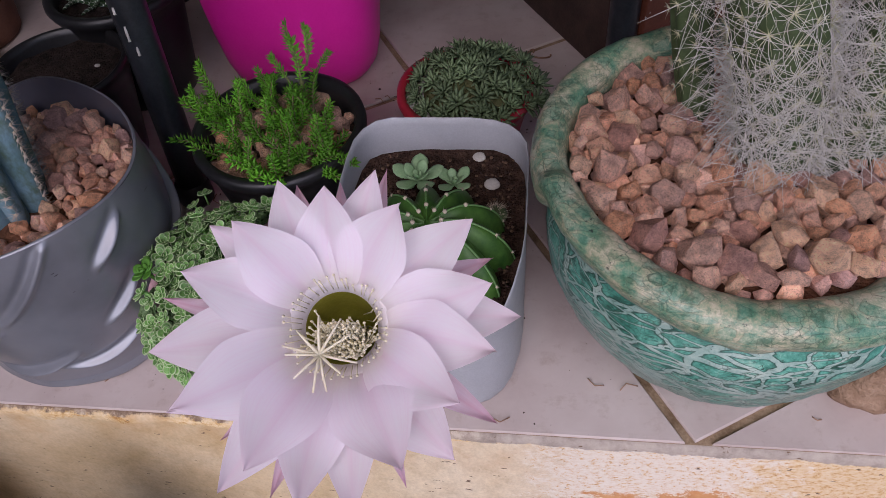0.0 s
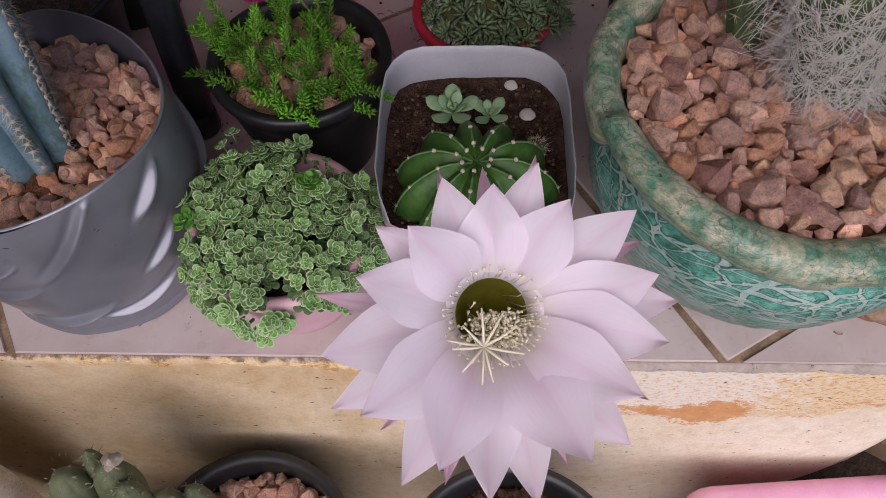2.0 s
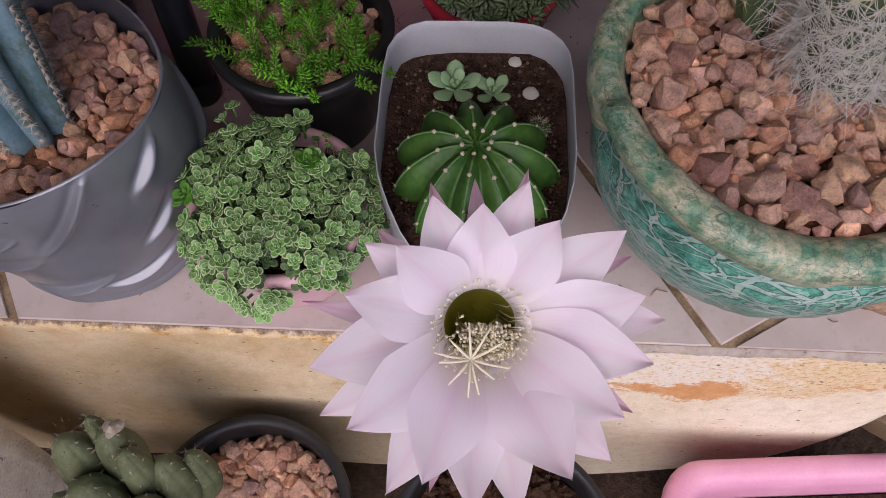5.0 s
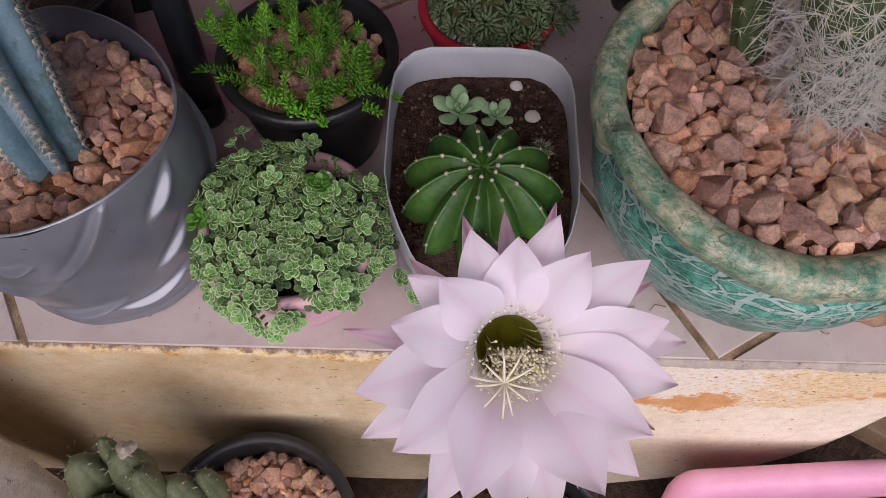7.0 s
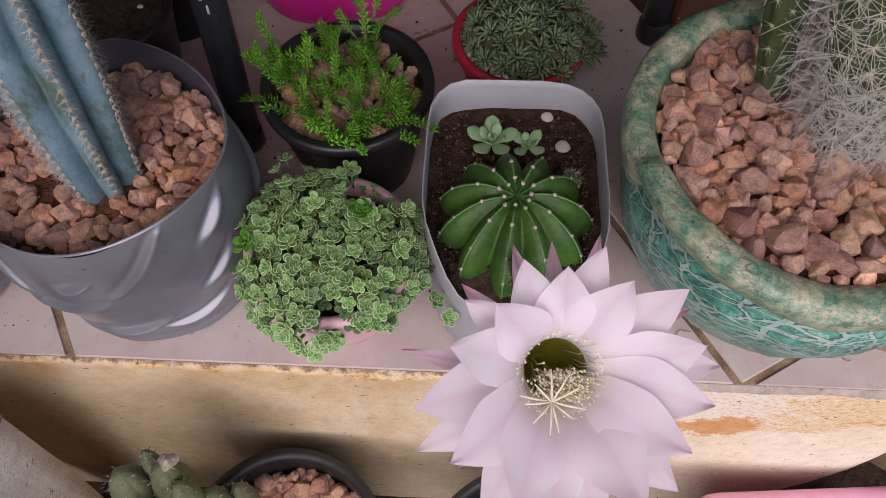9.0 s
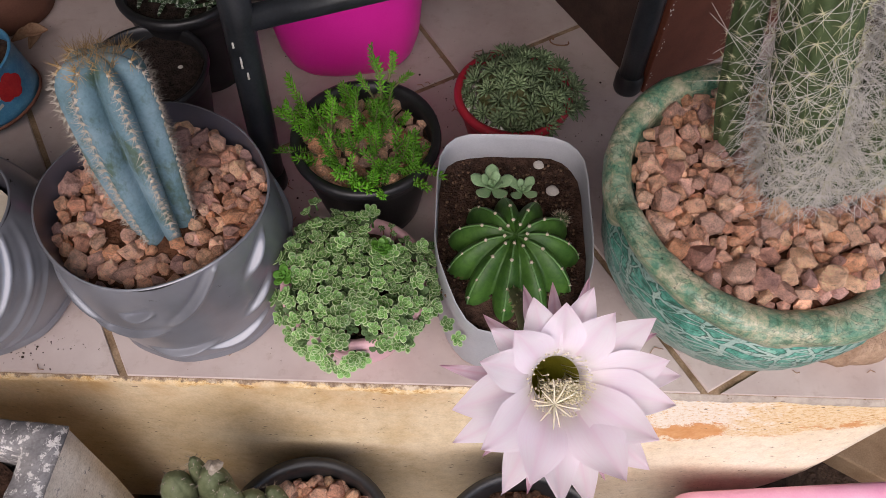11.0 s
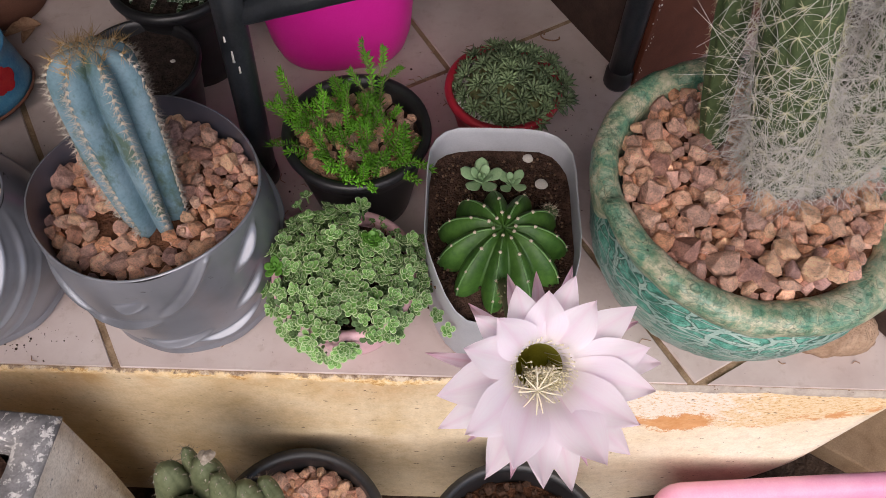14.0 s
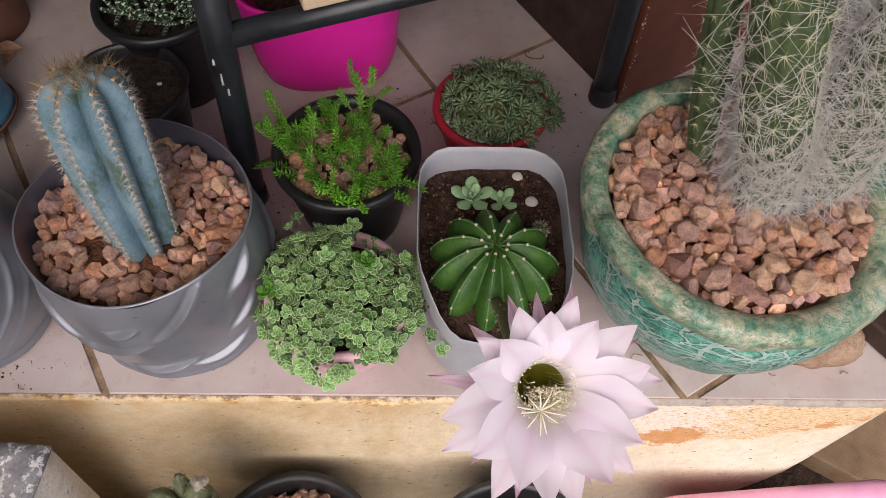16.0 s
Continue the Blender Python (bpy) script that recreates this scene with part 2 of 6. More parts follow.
    top = maths(nt, 'SUBTRACT', z, maths(nt, 'MULTIPLY', step(nt, x, 0.16, 0.06), 0.0085))
    lip = step(nt, maths(nt, 'ADD', top, maths(nt, 'MULTIPLY', maths(nt, 'SUBTRACT', noise_of(nt, 45, 6, 0.75), 0.5), 0.016)), -0.0165, -0.0150)
    mortar = mix(nt, step(nt, x, 0.06, 0.16), ramp(nt, grain, [(0.38, (0.12, 0.075, 0.05)), (0.5, (0.30, 0.21, 0.14)), (0.6, (0.6, 0.5, 0.38))]), ramp(nt, grain, [(0.35, (0.27, 0.225, 0.19)), (0.5, (0.38, 0.325, 0.28)), (0.65, (0.46, 0.40, 0.34))]))
    col = mix(nt, lip, col, mortar)
    flecks = step(nt, noise_of(nt, 125, 3, 0.7, coords(nt, (0.5, 1, 0.9))), 0.345, 0.32)
    col = mix(nt, flecks, col, (0.16, 0.10, 0.06))
    nt.links.new(col, b.inputs["Base Color"])
    bump(nt, b, maths(nt, 'ADD', maths(nt, 'MULTIPLY', grain, 0.5), maths(nt, 'SUBTRACT', maths(nt, 'MULTIPLY', fine, 0.2), maths(nt, 'MULTIPLY', band, 0.3))), 0.3, 0.0015)
    return m


def tile_material():
    m, nt, b = mat("pinkish_ceramic_tile", 0.5, 0.25)
    n1, n2, n3 = noise_of(nt, 7, 6, 0.6), noise_of(nt, 45, 5, 0.7), noise_of(nt, 230, 3, 0.6)
    col = ramp(nt, n1, [(0.3, (0.42, 0.335, 0.31)), (0.5, (0.535, 0.45, 0.42)), (0.7, (0.61, 0.535, 0.505))])
    col = mix(nt, maths(nt, 'MULTIPLY', step(nt, n2, 0.55, 0.75), 0.45), col, (0.33, 0.24, 0.18))
    col = mix(nt, step(nt, n3, 0.29, 0.25), col, (0.08, 0.055, 0.04))
    nt.links.new(col, b.inputs["Base Color"])
    nt.links.new(ramp(nt, n2, [(0.3, (0.44, 0.44, 0.44)), (0.7, (0.7, 0.7, 0.7))]), b.inputs["Roughness"])
    bump(nt, b, n2, 0.12, 0.001)
    return m


def leafy(name, c1, c2, rough=0.45, trans=0.25, rnd=0.2, scale=120):
    m = simple(name, c1, c2, scale, rough, 0.4, 0.15, 0.0006, 600, rnd)
    nt, b = m.node_tree, m.node_tree.nodes["Principled BSDF"]
    if trans:
        tr = nt.nodes.new("ShaderNodeBsdfTranslucent")
        mx = nt.nodes.new("ShaderNodeMixShader")
        mx.inputs[0].default_value = trans
        src = b.inputs["Base Color"].links[0].from_socket
        nt.links.new(src, tr.inputs[0])
        nt.links.new(b.outputs[0], mx.inputs[1])
        nt.links.new(tr.outputs[0], mx.inputs[2])
        nt.links.new(mx.outputs[0], nt.nodes["Material Output"].inputs[0])
    return m


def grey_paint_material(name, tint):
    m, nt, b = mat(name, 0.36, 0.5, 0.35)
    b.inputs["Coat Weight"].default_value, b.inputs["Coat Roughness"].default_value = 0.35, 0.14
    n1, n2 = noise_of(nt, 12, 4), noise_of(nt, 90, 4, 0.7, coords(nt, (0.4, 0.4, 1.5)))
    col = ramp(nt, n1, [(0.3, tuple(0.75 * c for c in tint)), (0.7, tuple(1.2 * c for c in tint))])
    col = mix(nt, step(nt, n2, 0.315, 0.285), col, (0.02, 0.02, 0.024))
    nt.links.new(col, b.inputs["Base Color"])
    nt.links.new(ramp(nt, n1, [(0.3, (0.27, 0.27, 0.27)), (0.7, (0.38, 0.38, 0.38))]), b.inputs["Roughness"])
    bump(nt, b, n2, 0.08, 0.001)
    return m


def concrete_material(name, washed):
    """Weathered grey concrete with the last white flecks of paint, or limewash with grey chips and runs."""
    m, nt, b = mat(name, 0.85, 0.25)
    n1, n2, n3 = noise_of(nt, 30, 6, 0.65), noise_of(nt, 75, 8, 0.75), noise_of(nt, 380, 4, 0.7)
    grey = ramp(nt, n1, [(0.35, (0.15, 0.145, 0.15)), (0.5, (0.235, 0.23, 0.235)), (0.65, (0.32, 0.31, 0.31))])
    wash = ramp(nt, n1, [(0.3, (0.56, 0.49, 0.42)), (0.5, (0.68, 0.62, 0.55)), (0.7, (0.76, 0.71, 0.65))])
    if washed:
        runs = noise_of(nt, 1.0, 5, 0.7, coords(nt, (70, 70, 7)))
        col = mix(nt, maths(nt, 'MULTIPLY', step(nt, runs, 0.52, 0.66), 0.45), wash, (0.80, 0.77, 0.72))
        col = mix(nt, step(nt, n2, 0.385, 0.37), col, grey)
    else:
        col = mix(nt, step(nt, n2, 0.535, 0.55), grey, (0.66, 0.64, 0.62))
    col = mix(nt, 1.0, col, ramp(nt, n3, [(0.32, (0.75, 0.74, 0.73)), (0.5, (1, 1, 1)), (0.68, (1.12, 1.12, 1.12))]), 'MULTIPLY')
    nt.links.new(col, b.inputs["Base Color"])
    bump(nt, b, maths(nt, 'ADD', n2, maths(nt, 'MULTIPLY', n3, 0.5)), 0.35, 0.002)
    return m


def blue_skin_material():
    """Waxy blue bloom, rubbed off to green and brown in blotches."""
    m, nt, b = mat("powdery_blue_skin", 0.58, 0.3)
    n1, n2, n3 = noise_of(nt, 22, 5, 0.6), noise_of(nt, 26, 6, 0.7, coords(nt, (1, 1, 0.5))), noise_of(nt, 300, 4, 0.7)
    col = ramp(nt, n1, [(0.34, (0.095, 0.175, 0.20)), (0.5, (0.14, 0.235, 0.28)), (0.66, (0.20, 0.30, 0.35))])
    col = mix(nt, maths(nt, 'MULTIPLY', step(nt, n2, 0.51, 0.60), 0.8), col, (0.06, 0.095, 0.05))
    col = mix(nt, 1.0, col, ramp(nt, n3, [(0.32, (0.84, 0.84, 0.84)), (0.5, (1, 1, 1)), (0.68, (1.1, 1.1, 1.1))]), 'MULTIPLY')
    nt.links.new(col, b.inputs["Base Color"])
    bump(nt, b, n3, 0.12, 0.0006)
    return m


STONE = stone_material()
STONE_BED = stone_material("crushed_stone_bed", True)
GLAZE = glaze_material("green_crackle_glaze", False)
GLAZE_RIM = glaze_material("olive_crackle_glaze", True)
WALL = wall_material()
TILE = tile_material()
GREY = grey_paint_material("glossy_grey_paint", (0.215, 0.225, 0.255))
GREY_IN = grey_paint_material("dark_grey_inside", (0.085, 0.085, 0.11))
GROUT = simple("brown_grout", (0.17, 0.11, 0.065), (0.40, 0.29, 0.19), 40, 0.9, 0.2, 0.5, 0.002)
SOIL = simple("dark_potting_soil", (0.012, 0.007, 0.006), (0.105, 0.06, 0.043), 130, 0.95, 0.1, 1.0, 0.004, 420)
RED_SOIL = simple("red_earth", (0.07, 0.03, 0.018), (0.20, 0.09, 0.05), 60, 0.95, 0.15, 1.0, 0.006, 260)
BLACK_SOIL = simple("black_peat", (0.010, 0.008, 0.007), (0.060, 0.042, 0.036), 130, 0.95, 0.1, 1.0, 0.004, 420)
EARTH = simple("yard_earth", (0.03, 0.02, 0.015), (0.12, 0.08, 0.058), 14, 0.95, 0.15, 0.8, 0.01, 120)
BLACK_PLASTIC = simple("black_plastic", (0.008, 0.008, 0.009), (0.02, 0.02, 0.022), 25, 0.4, 0.5, 0.05, 0.001)
BLACK_STEEL = simple("scuffed_black_paint", (0.008, 0.01, 0.012), (0.03, 0.034, 0.04), 30, 0.33, 0.5, 0.1, 0.001)
MAGENTA = simple("magenta_plastic", (0.84, 0.018, 0.35), (0.90, 0.035, 0.41), 9, 0.42, 0.4, 0.08, 0.001)
RED_PLASTIC = simple("red_plastic", (0.28, 0.012, 0.025), (0.38, 0.025, 0.04), 30, 0.4, 0.4, 0.05, 0.001)
PINK = simple("pale_pink_plastic", (0.62, 0.36, 0.40), (0.74, 0.47, 0.51), 20, 0.45, 0.4, 0.05, 0.001)
PINK_TUB = simple("pink_planter_plastic", (0.66, 0.28, 0.42), (0.74, 0.37, 0.50), 16, 0.4, 0.4, 0.05, 0.001)
MILKY = leafy("milky_white_plastic", (0.40, 0.41, 0.44), (0.52, 0.53, 0.56), 0.4, 0.2, 0.0, 14)
CONCRETE = concrete_material("flecked_concrete", False)
CONCRETE_SIDE = concrete_material("stained_limewash", True)
BROWN_BOARD = simple("red_brown_board", (0.10, 0.028, 0.016), (0.16, 0.05, 0.028), 22, 0.55, 0.35, 0.2, 0.001)
DARK_BOARD = simple("dark_brown_wood", (0.03, 0.018, 0.014), (0.07, 0.042, 0.032), 30, 0.6, 0.3, 0.3, 0.001)
PALE_WOOD = simple("pale_raw_wood", (0.50, 0.36, 0.24), (0.64, 0.48, 0.34), 24, 0.7, 0.3, 0.2, 0.001)
TERRACOTTA = simple("brown_clay", (0.13, 0.055, 0.038), (0.20, 0.09, 0.06), 18, 0.7, 0.3, 0.2, 0.001)
BLUE_PAINT = simple("flaking_blue_paint", (0.02, 0.17, 0.36), (0.10, 0.33, 0.50), 45, 0.4, 0.45, 0.3, 0.001)
PETAL_RED = simple("red_painted_flower", (0.35, 0.01, 0.02), (0.5, 0.03, 0.03), 60, 0.5, 0.4, 0.1)
CREAM = simple("cream_filling", (0.50, 0.44, 0.34), (0.64, 0.58, 0.47), 24, 0.7, 0.3, 0.3, 0.002)
WHITE_PEBBLE = simple("white_pebble", (0.44, 0.41, 0.37), (0.62, 0.59, 0.55), 4, 0.6, 0.4, 0.2, 0.001, 300, 0.15)
ROCK = simple("brown_field_rock", (0.20, 0.12, 0.075), (0.42, 0.29, 0.20), 30, 0.9, 0.2, 0.9, 0.005, 160)
TAN_SLAB = simple("tan_clay_slab", (0.20, 0.125, 0.07), (0.36, 0.25, 0.155), 20, 0.8, 0.2, 0.4, 0.002)
DRY_LEAF = simple("dry_leaf", (0.22, 0.12, 0.07), (0.40, 0.25, 0.16), 60, 0.8, 0.2, 0.3, 0.001)
DARK_CRUMB = simple("dark_crumbs", (0.02, 0.012, 0.01), (0.06, 0.035, 0.025), 100, 0.9, 0.2, 0.0)
BARK = simple("bark_crumbs", (0.05, 0.028, 0.018), (0.22, 0.14, 0.09), 160, 0.9, 0.15, 0.0)
CLOD = simple("brown_soil_clods", (0.035, 0.018, 0.012), (0.13, 0.072, 0.048), 3, 0.95, 0.1, 0.8, 0.004, 18, 0.3)
PLASTER = simple("grey_plaster", (0.10, 0.095, 0.09), (0.18, 0.17, 0.16), 3, 0.9, 0.2, 0.3, 0.003)

BLUE_CACTUS = blue_skin_material()
GREEN_CACTUS = simple("glossy_green_skin", (0.016, 0.066, 0.010), (0.060, 0.150, 0.024), 45, 0.48, 0.4, 0.06, 0.0004, 260)
RIB_LINE = simple("pale_rib_line", (0.07, 0.17, 0.05), (0.14, 0.27, 0.10), 60, 0.5, 0.3, 0.0)
DULL_CACTUS = simple("dull_green_skin", (0.033, 0.057, 0.021), (0.080, 0.115, 0.048), 40, 0.55, 0.35, 0.15, 0.0006, 260)
LUMPY_CACTUS = simple("grey_green_lumps", (0.065, 0.082, 0.038), (0.15, 0.17, 0.09), 28, 0.6, 0.3, 0.2, 0.001, 240)
WOOL = simple("cream_wool", (0.36, 0.29, 0.21), (0.64, 0.57, 0.46), 300, 0.9, 0.1, 0.0)
SCAR = simple("dry_scar_skin", (0.20, 0.165, 0.125), (0.42, 0.37, 0.31), 180, 0.9, 0.1, 0.4)
SPINE = simple("straw_spines", (0.36, 0.31, 0.26), (0.55, 0.49, 0.42), 200, 0.5, 0.3, 0.0)
GOLD_SPINE = simple("golden_spines", (0.36, 0.22, 0.09), (0.55, 0.38, 0.18), 200, 0.5, 0.3, 0.0)
WHITE_HAIR = leafy("white_hair", (0.70, 0.67, 0.63), (0.86, 0.84, 0.81), 0.5, 0.3, 0.0, 40)
PALE_SPINE = simple("pale_star_spines", (0.48, 0.47, 0.30), (0.68, 0.66, 0.46), 80, 0.5, 0.3, 0.0)
SEDUM_LEAF = leafy("grey_green_leaf", (0.075, 0.205, 0.04), (0.20, 0.41, 0.115), 0.42, 0.15, 0.4)
SHADED_LEAF = leafy("shaded_grey_green_leaf", (0.055, 0.12, 0.04), (0.13, 0.22, 0.085), 0.55, 0.1, 0.0)
SEDUM_EDGE = leafy("pale_leaf_margin", (0.33, 0.47, 0.23), (0.49, 0.61, 0.35), 0.5, 0.15, 0.2)
BRIGHT_LEAF = leafy("bright_green_leaf", (0.08, 0.26, 0.03), (0.14, 0.36, 0.055), 0.45, 0.2, 0.2)
FERN_LEAF = leafy("fresh_green_leaf", (0.07, 0.31, 0.014), (0.23, 0.58, 0.05), 0.4, 0.35, 0.35)
DRY_STEM = leafy("dry_green_stem", (0.10, 0.13, 0.04), (0.22, 0.20, 0.09), 0.7, 0.0, 0.3)
TUFT_LEAF = leafy("grey_tuft_leaf", (0.085, 0.14, 0.065), (0.215, 0.295, 0.155), 0.5, 0.15, 0.35)
ROSETTE_LEAF = leafy("mint_rosette_leaf", (0.22, 0.40, 0.20), (0.36, 0.53, 0.30), 0.42, 0.15, 0.0)
ZEBRA_LEAF = leafy("dark_zebra_leaf", (0.018, 0.05, 0.018), (0.04, 0.085, 0.03), 0.4, 0.0, 0.0)
ZEBRA_BAND = simple("white_leaf_bands", (0.5, 0.55, 0.48), (0.65, 0.68, 0.6), 200, 0.6, 0.3, 0.0)
STAMEN = leafy("cream_stamen", (0.90, 0.85, 0.66), (0.95, 0.92, 0.80), 0.5, 0.45, 0.0)
THROAT = leafy("green_throat", (0.33, 0.32, 0.03), (0.50, 0.47, 0.07), 0.5, 0.35, 0.0, 60)
TUBE_SKIN = leafy("scaly_tube", (0.12, 0.14, 0.06), (0.26, 0.22, 0.12), 0.6, 0.0, 0.0)


def petal_material(name, mid, tip, centre):
    """Silky petal: pale body, a pinker keel along the middle and fine veins, lit through by the sky."""
    m, nt, b = mat(name, 0.6, 0.15)
    uv = coords(nt, (1, 1, 1), "UV")
    sep = nt.nodes.new("ShaderNodeSeparateXYZ")
    nt.links.new(uv, sep.inputs[0])
    veins = noise_of(nt, 1.0, 3, 0.6, coords(nt, (26, 2.0, 1), "UV"))
    col = mix(nt, step(nt, sep.outputs[1], 0.0, 0.35), centre, mid)
    col = mix(nt, maths(nt, 'MULTIPLY', step(nt, sep.outputs[1], 0.72, 1.0), 0.7), col, tip)
    off = maths(nt, 'ABSOLUTE', maths(nt, 'SUBTRACT', sep.outputs[0], 0.5))
    keel = maths(nt, 'MULTIPLY', step(nt, off, 0.16, 0.0), 0.45)
    col = mix(nt, keel, col, tip)
    col = mix(nt, maths(nt, 'MULTIPLY', step(nt, veins, 0.45, 0.7), 0.25), col, tip)
    nt.links.new(col, b.inputs["Base Color"])
    tr = nt.nodes.new("ShaderNodeBsdfTranslucent")
    nt.links.new(col, tr.inputs[0])
    mx = nt.nodes.new("ShaderNodeMixShader")
    mx.inputs[0].default_value = 0.55
    nt.links.new(b.outputs[0], mx.inputs[1])
    nt.links.new(tr.outputs[0], mx.inputs[2])
    nt.links.new(mx.outputs[0], nt.nodes["Material Output"].inputs[0])
    bump(nt, b, veins, 0.15, 0.0005)
    return m


PETAL = petal_material("white_pink_petal", (0.98, 0.93, 0.985), (0.95, 0.76, 0.88), (0.95, 0.92, 0.90))
SEPAL = petal_material("pink_outer_petal", (0.84, 0.67, 0.78), (0.70, 0.38, 0.50), (0.74, 0.62, 0.52))


# ---------------------------------------------------------------- mesh building
class Geo:
    """Vertices and faces gathered for one mesh."""

    def __init__(self):
        self.v, self.f, self.m, self.uv = [], [], [], {}

    def add(self, verts, faces, mi=0):
        o = len(self.v)
        self.v += [tuple(p) for p in verts]
        self.f += [tuple(i + o for i in f) for f in faces]
        self.m += [mi] * len(faces)
        return o

    def grid(self, rows, mi=0, closed=True, caps=(False, False)):
        """Skins a list of rings of equal length."""
        n = len(rows[0])
        o = self.add([p for r in rows for p in r], [], mi)
        for i in range(len(rows) - 1):
            for j in range(n if closed else n - 1):
                k = (j + 1) % n
                self.f.append((o + i * n + j, o + i * n + k, o + (i + 1) * n + k, o + (i + 1) * n + j))
                self.m.append(mi)
        if caps[0]:
            self.f.append(tuple(o + j for j in reversed(range(n))))
            self.m.append(mi)
        if caps[1]:
            self.f.append(tuple(o + (len(rows) - 1) * n + j for j in range(n)))
            self.m.append(mi)
        return o

    def lathe(self, profile, n=48, mi=0, shape=None, caps=(False, False)):
        rows = []
        for k, (r, z) in enumerate(profile):
            ring = []
            for j in range(n):
                a = 2 * math.pi * j / n
                p = (r * math.cos(a), r * math.sin(a), z)
                ring.append(shape(a, k, r, z) if shape else p)
            rows.append(ring)
        return self.grid(rows, mi, True, caps)

    def tube(self, pts, rads, n=6, mi=0, caps=(True, True)):
        pts = [Vector(p) for p in pts]
        rows = []
        for i, p in enumerate(pts):
            d = (pts[min(i + 1, len(pts) - 1)] - pts[max(i - 1, 0)]).normalized()
            a = d.orthogonal().normalized() if i == 0 else (a - d * a.dot(d)).normalized()
            b = d.cross(a)
            r = rads[i] if isinstance(rads, (list, tuple)) else rads
            rows.append([p + r * (math.cos(t) * a + math.sin(t) * b) for t in (2 * math.pi * j / n for j in range(n))])
        return self.grid(rows, mi, True, caps)

    def spike(self, p, q, r, mi=0):
        """A thin three-sided spine from p to q."""
        p, q = Vector(p), Vector(q)
        d = (q - p).normalized()
        a = d.orthogonal().normalized()
        b = d.cross(a)
        ring = [p + r * (math.cos(t) * a + math.sin(t) * b) for t in (0, 2.094, 4.189)]
        self.add(ring + [q], [(0, 1, 3), (1, 2, 3), (2, 0, 3)], mi)

    def ball(self, c, r, mi=0, sq=1.0, n=8, m=5):
        c = Vector(c)
        rows = [[c + Vector((r * math.sin(b) * math.cos(2 * math.pi * j / n), r * math.sin(b) * math.sin(2 * math.pi * j / n), sq * r * math.cos(b)))
                 for j in range(n)] for b in (math.pi * (0.04 + 0.92 * i / m) for i in range(m + 1))]
        self.grid(rows[::-1], mi, True, (True, True))

    def mesh(self, name, mats, smooth=True):
        me = bpy.data.meshes.new(name)
        me.from_pydata(self.v, [], self.f)
        for m in mats if isinstance(mats, (list, tuple)) else [mats]:
            me.materials.append(m)
        me.polygons.foreach_set("material_index", self.m)
        me.polygons.foreach_set("use_smooth", [smooth] * len(self.f))
        if self.uv:
            lay = me.uv_layers.new(name="UVMap")
            for lp in me.loops:
                lay.data[lp.index].uv = self.uv.get(lp.vertex_index, (0.5, 0.5))
        me.update()
        return me


def thing(name, at, label, category, group="", kind=""):
    ob = new(name)
    ob.empty_display_size = 0.02
    ob.location = at
    return tagged(ob, label, category, group, kind)


def part(name, geo, mats, parent, label="", m=None, smooth=True, kind=""):
    me = geo.mesh(name, mats, smooth) if isinstance(geo, Geo) else geo
    ob = new(name, me)
    ob.parent = parent
    if m is not None:
        ob.matrix_basis = m
    return tagged(ob, label, kind=kind)


def soften(ob, width=0.003, seg=2):
    md = ob.modifiers.new("rounded", 'BEVEL')
    md.width, md.segments, md.limit_method = width, seg, 'ANGLE'
    return ob


def block(geo, size, centre=(0, 0, 0), rot=0.0, mi=0, taper=1.0):
    """A box, turned about z, its foot scaled by taper."""
    sx, sy, sz = (s / 2 for s in size)
    r = Matrix.Rotation(rot, 3, 'Z')
    vs = []
    for z, t in ((-sz, taper), (sz, 1.0)):
        for x, y in ((-sx, -sy), (sx, -sy), (sx, sy), (-sx, sy)):
            vs.append(r @ Vector((x * t, y * t, 0)) + Vector((centre[0], centre[1], centre[2] + z)))
    geo.add(vs, [(3, 2, 1, 0), (4, 5, 6, 7), (0, 1, 5, 4), (1, 2, 6, 5), (2, 3, 7, 6), (3, 0, 4, 7)], mi)


def align(normal, spin=0.0, at=(0, 0, 0), s=1.0):
    """A pose whose z axis points along normal."""
    q = Vector(normal).to_track_quat('Z', 'Y')
    return Matrix.Translation(at) @ q.to_matrix().to_4x4() @ Matrix.Rotation(spin, 4, 'Z') @ Matrix.Diagonal((s, s, s, 1))


rng = random.Random(7)


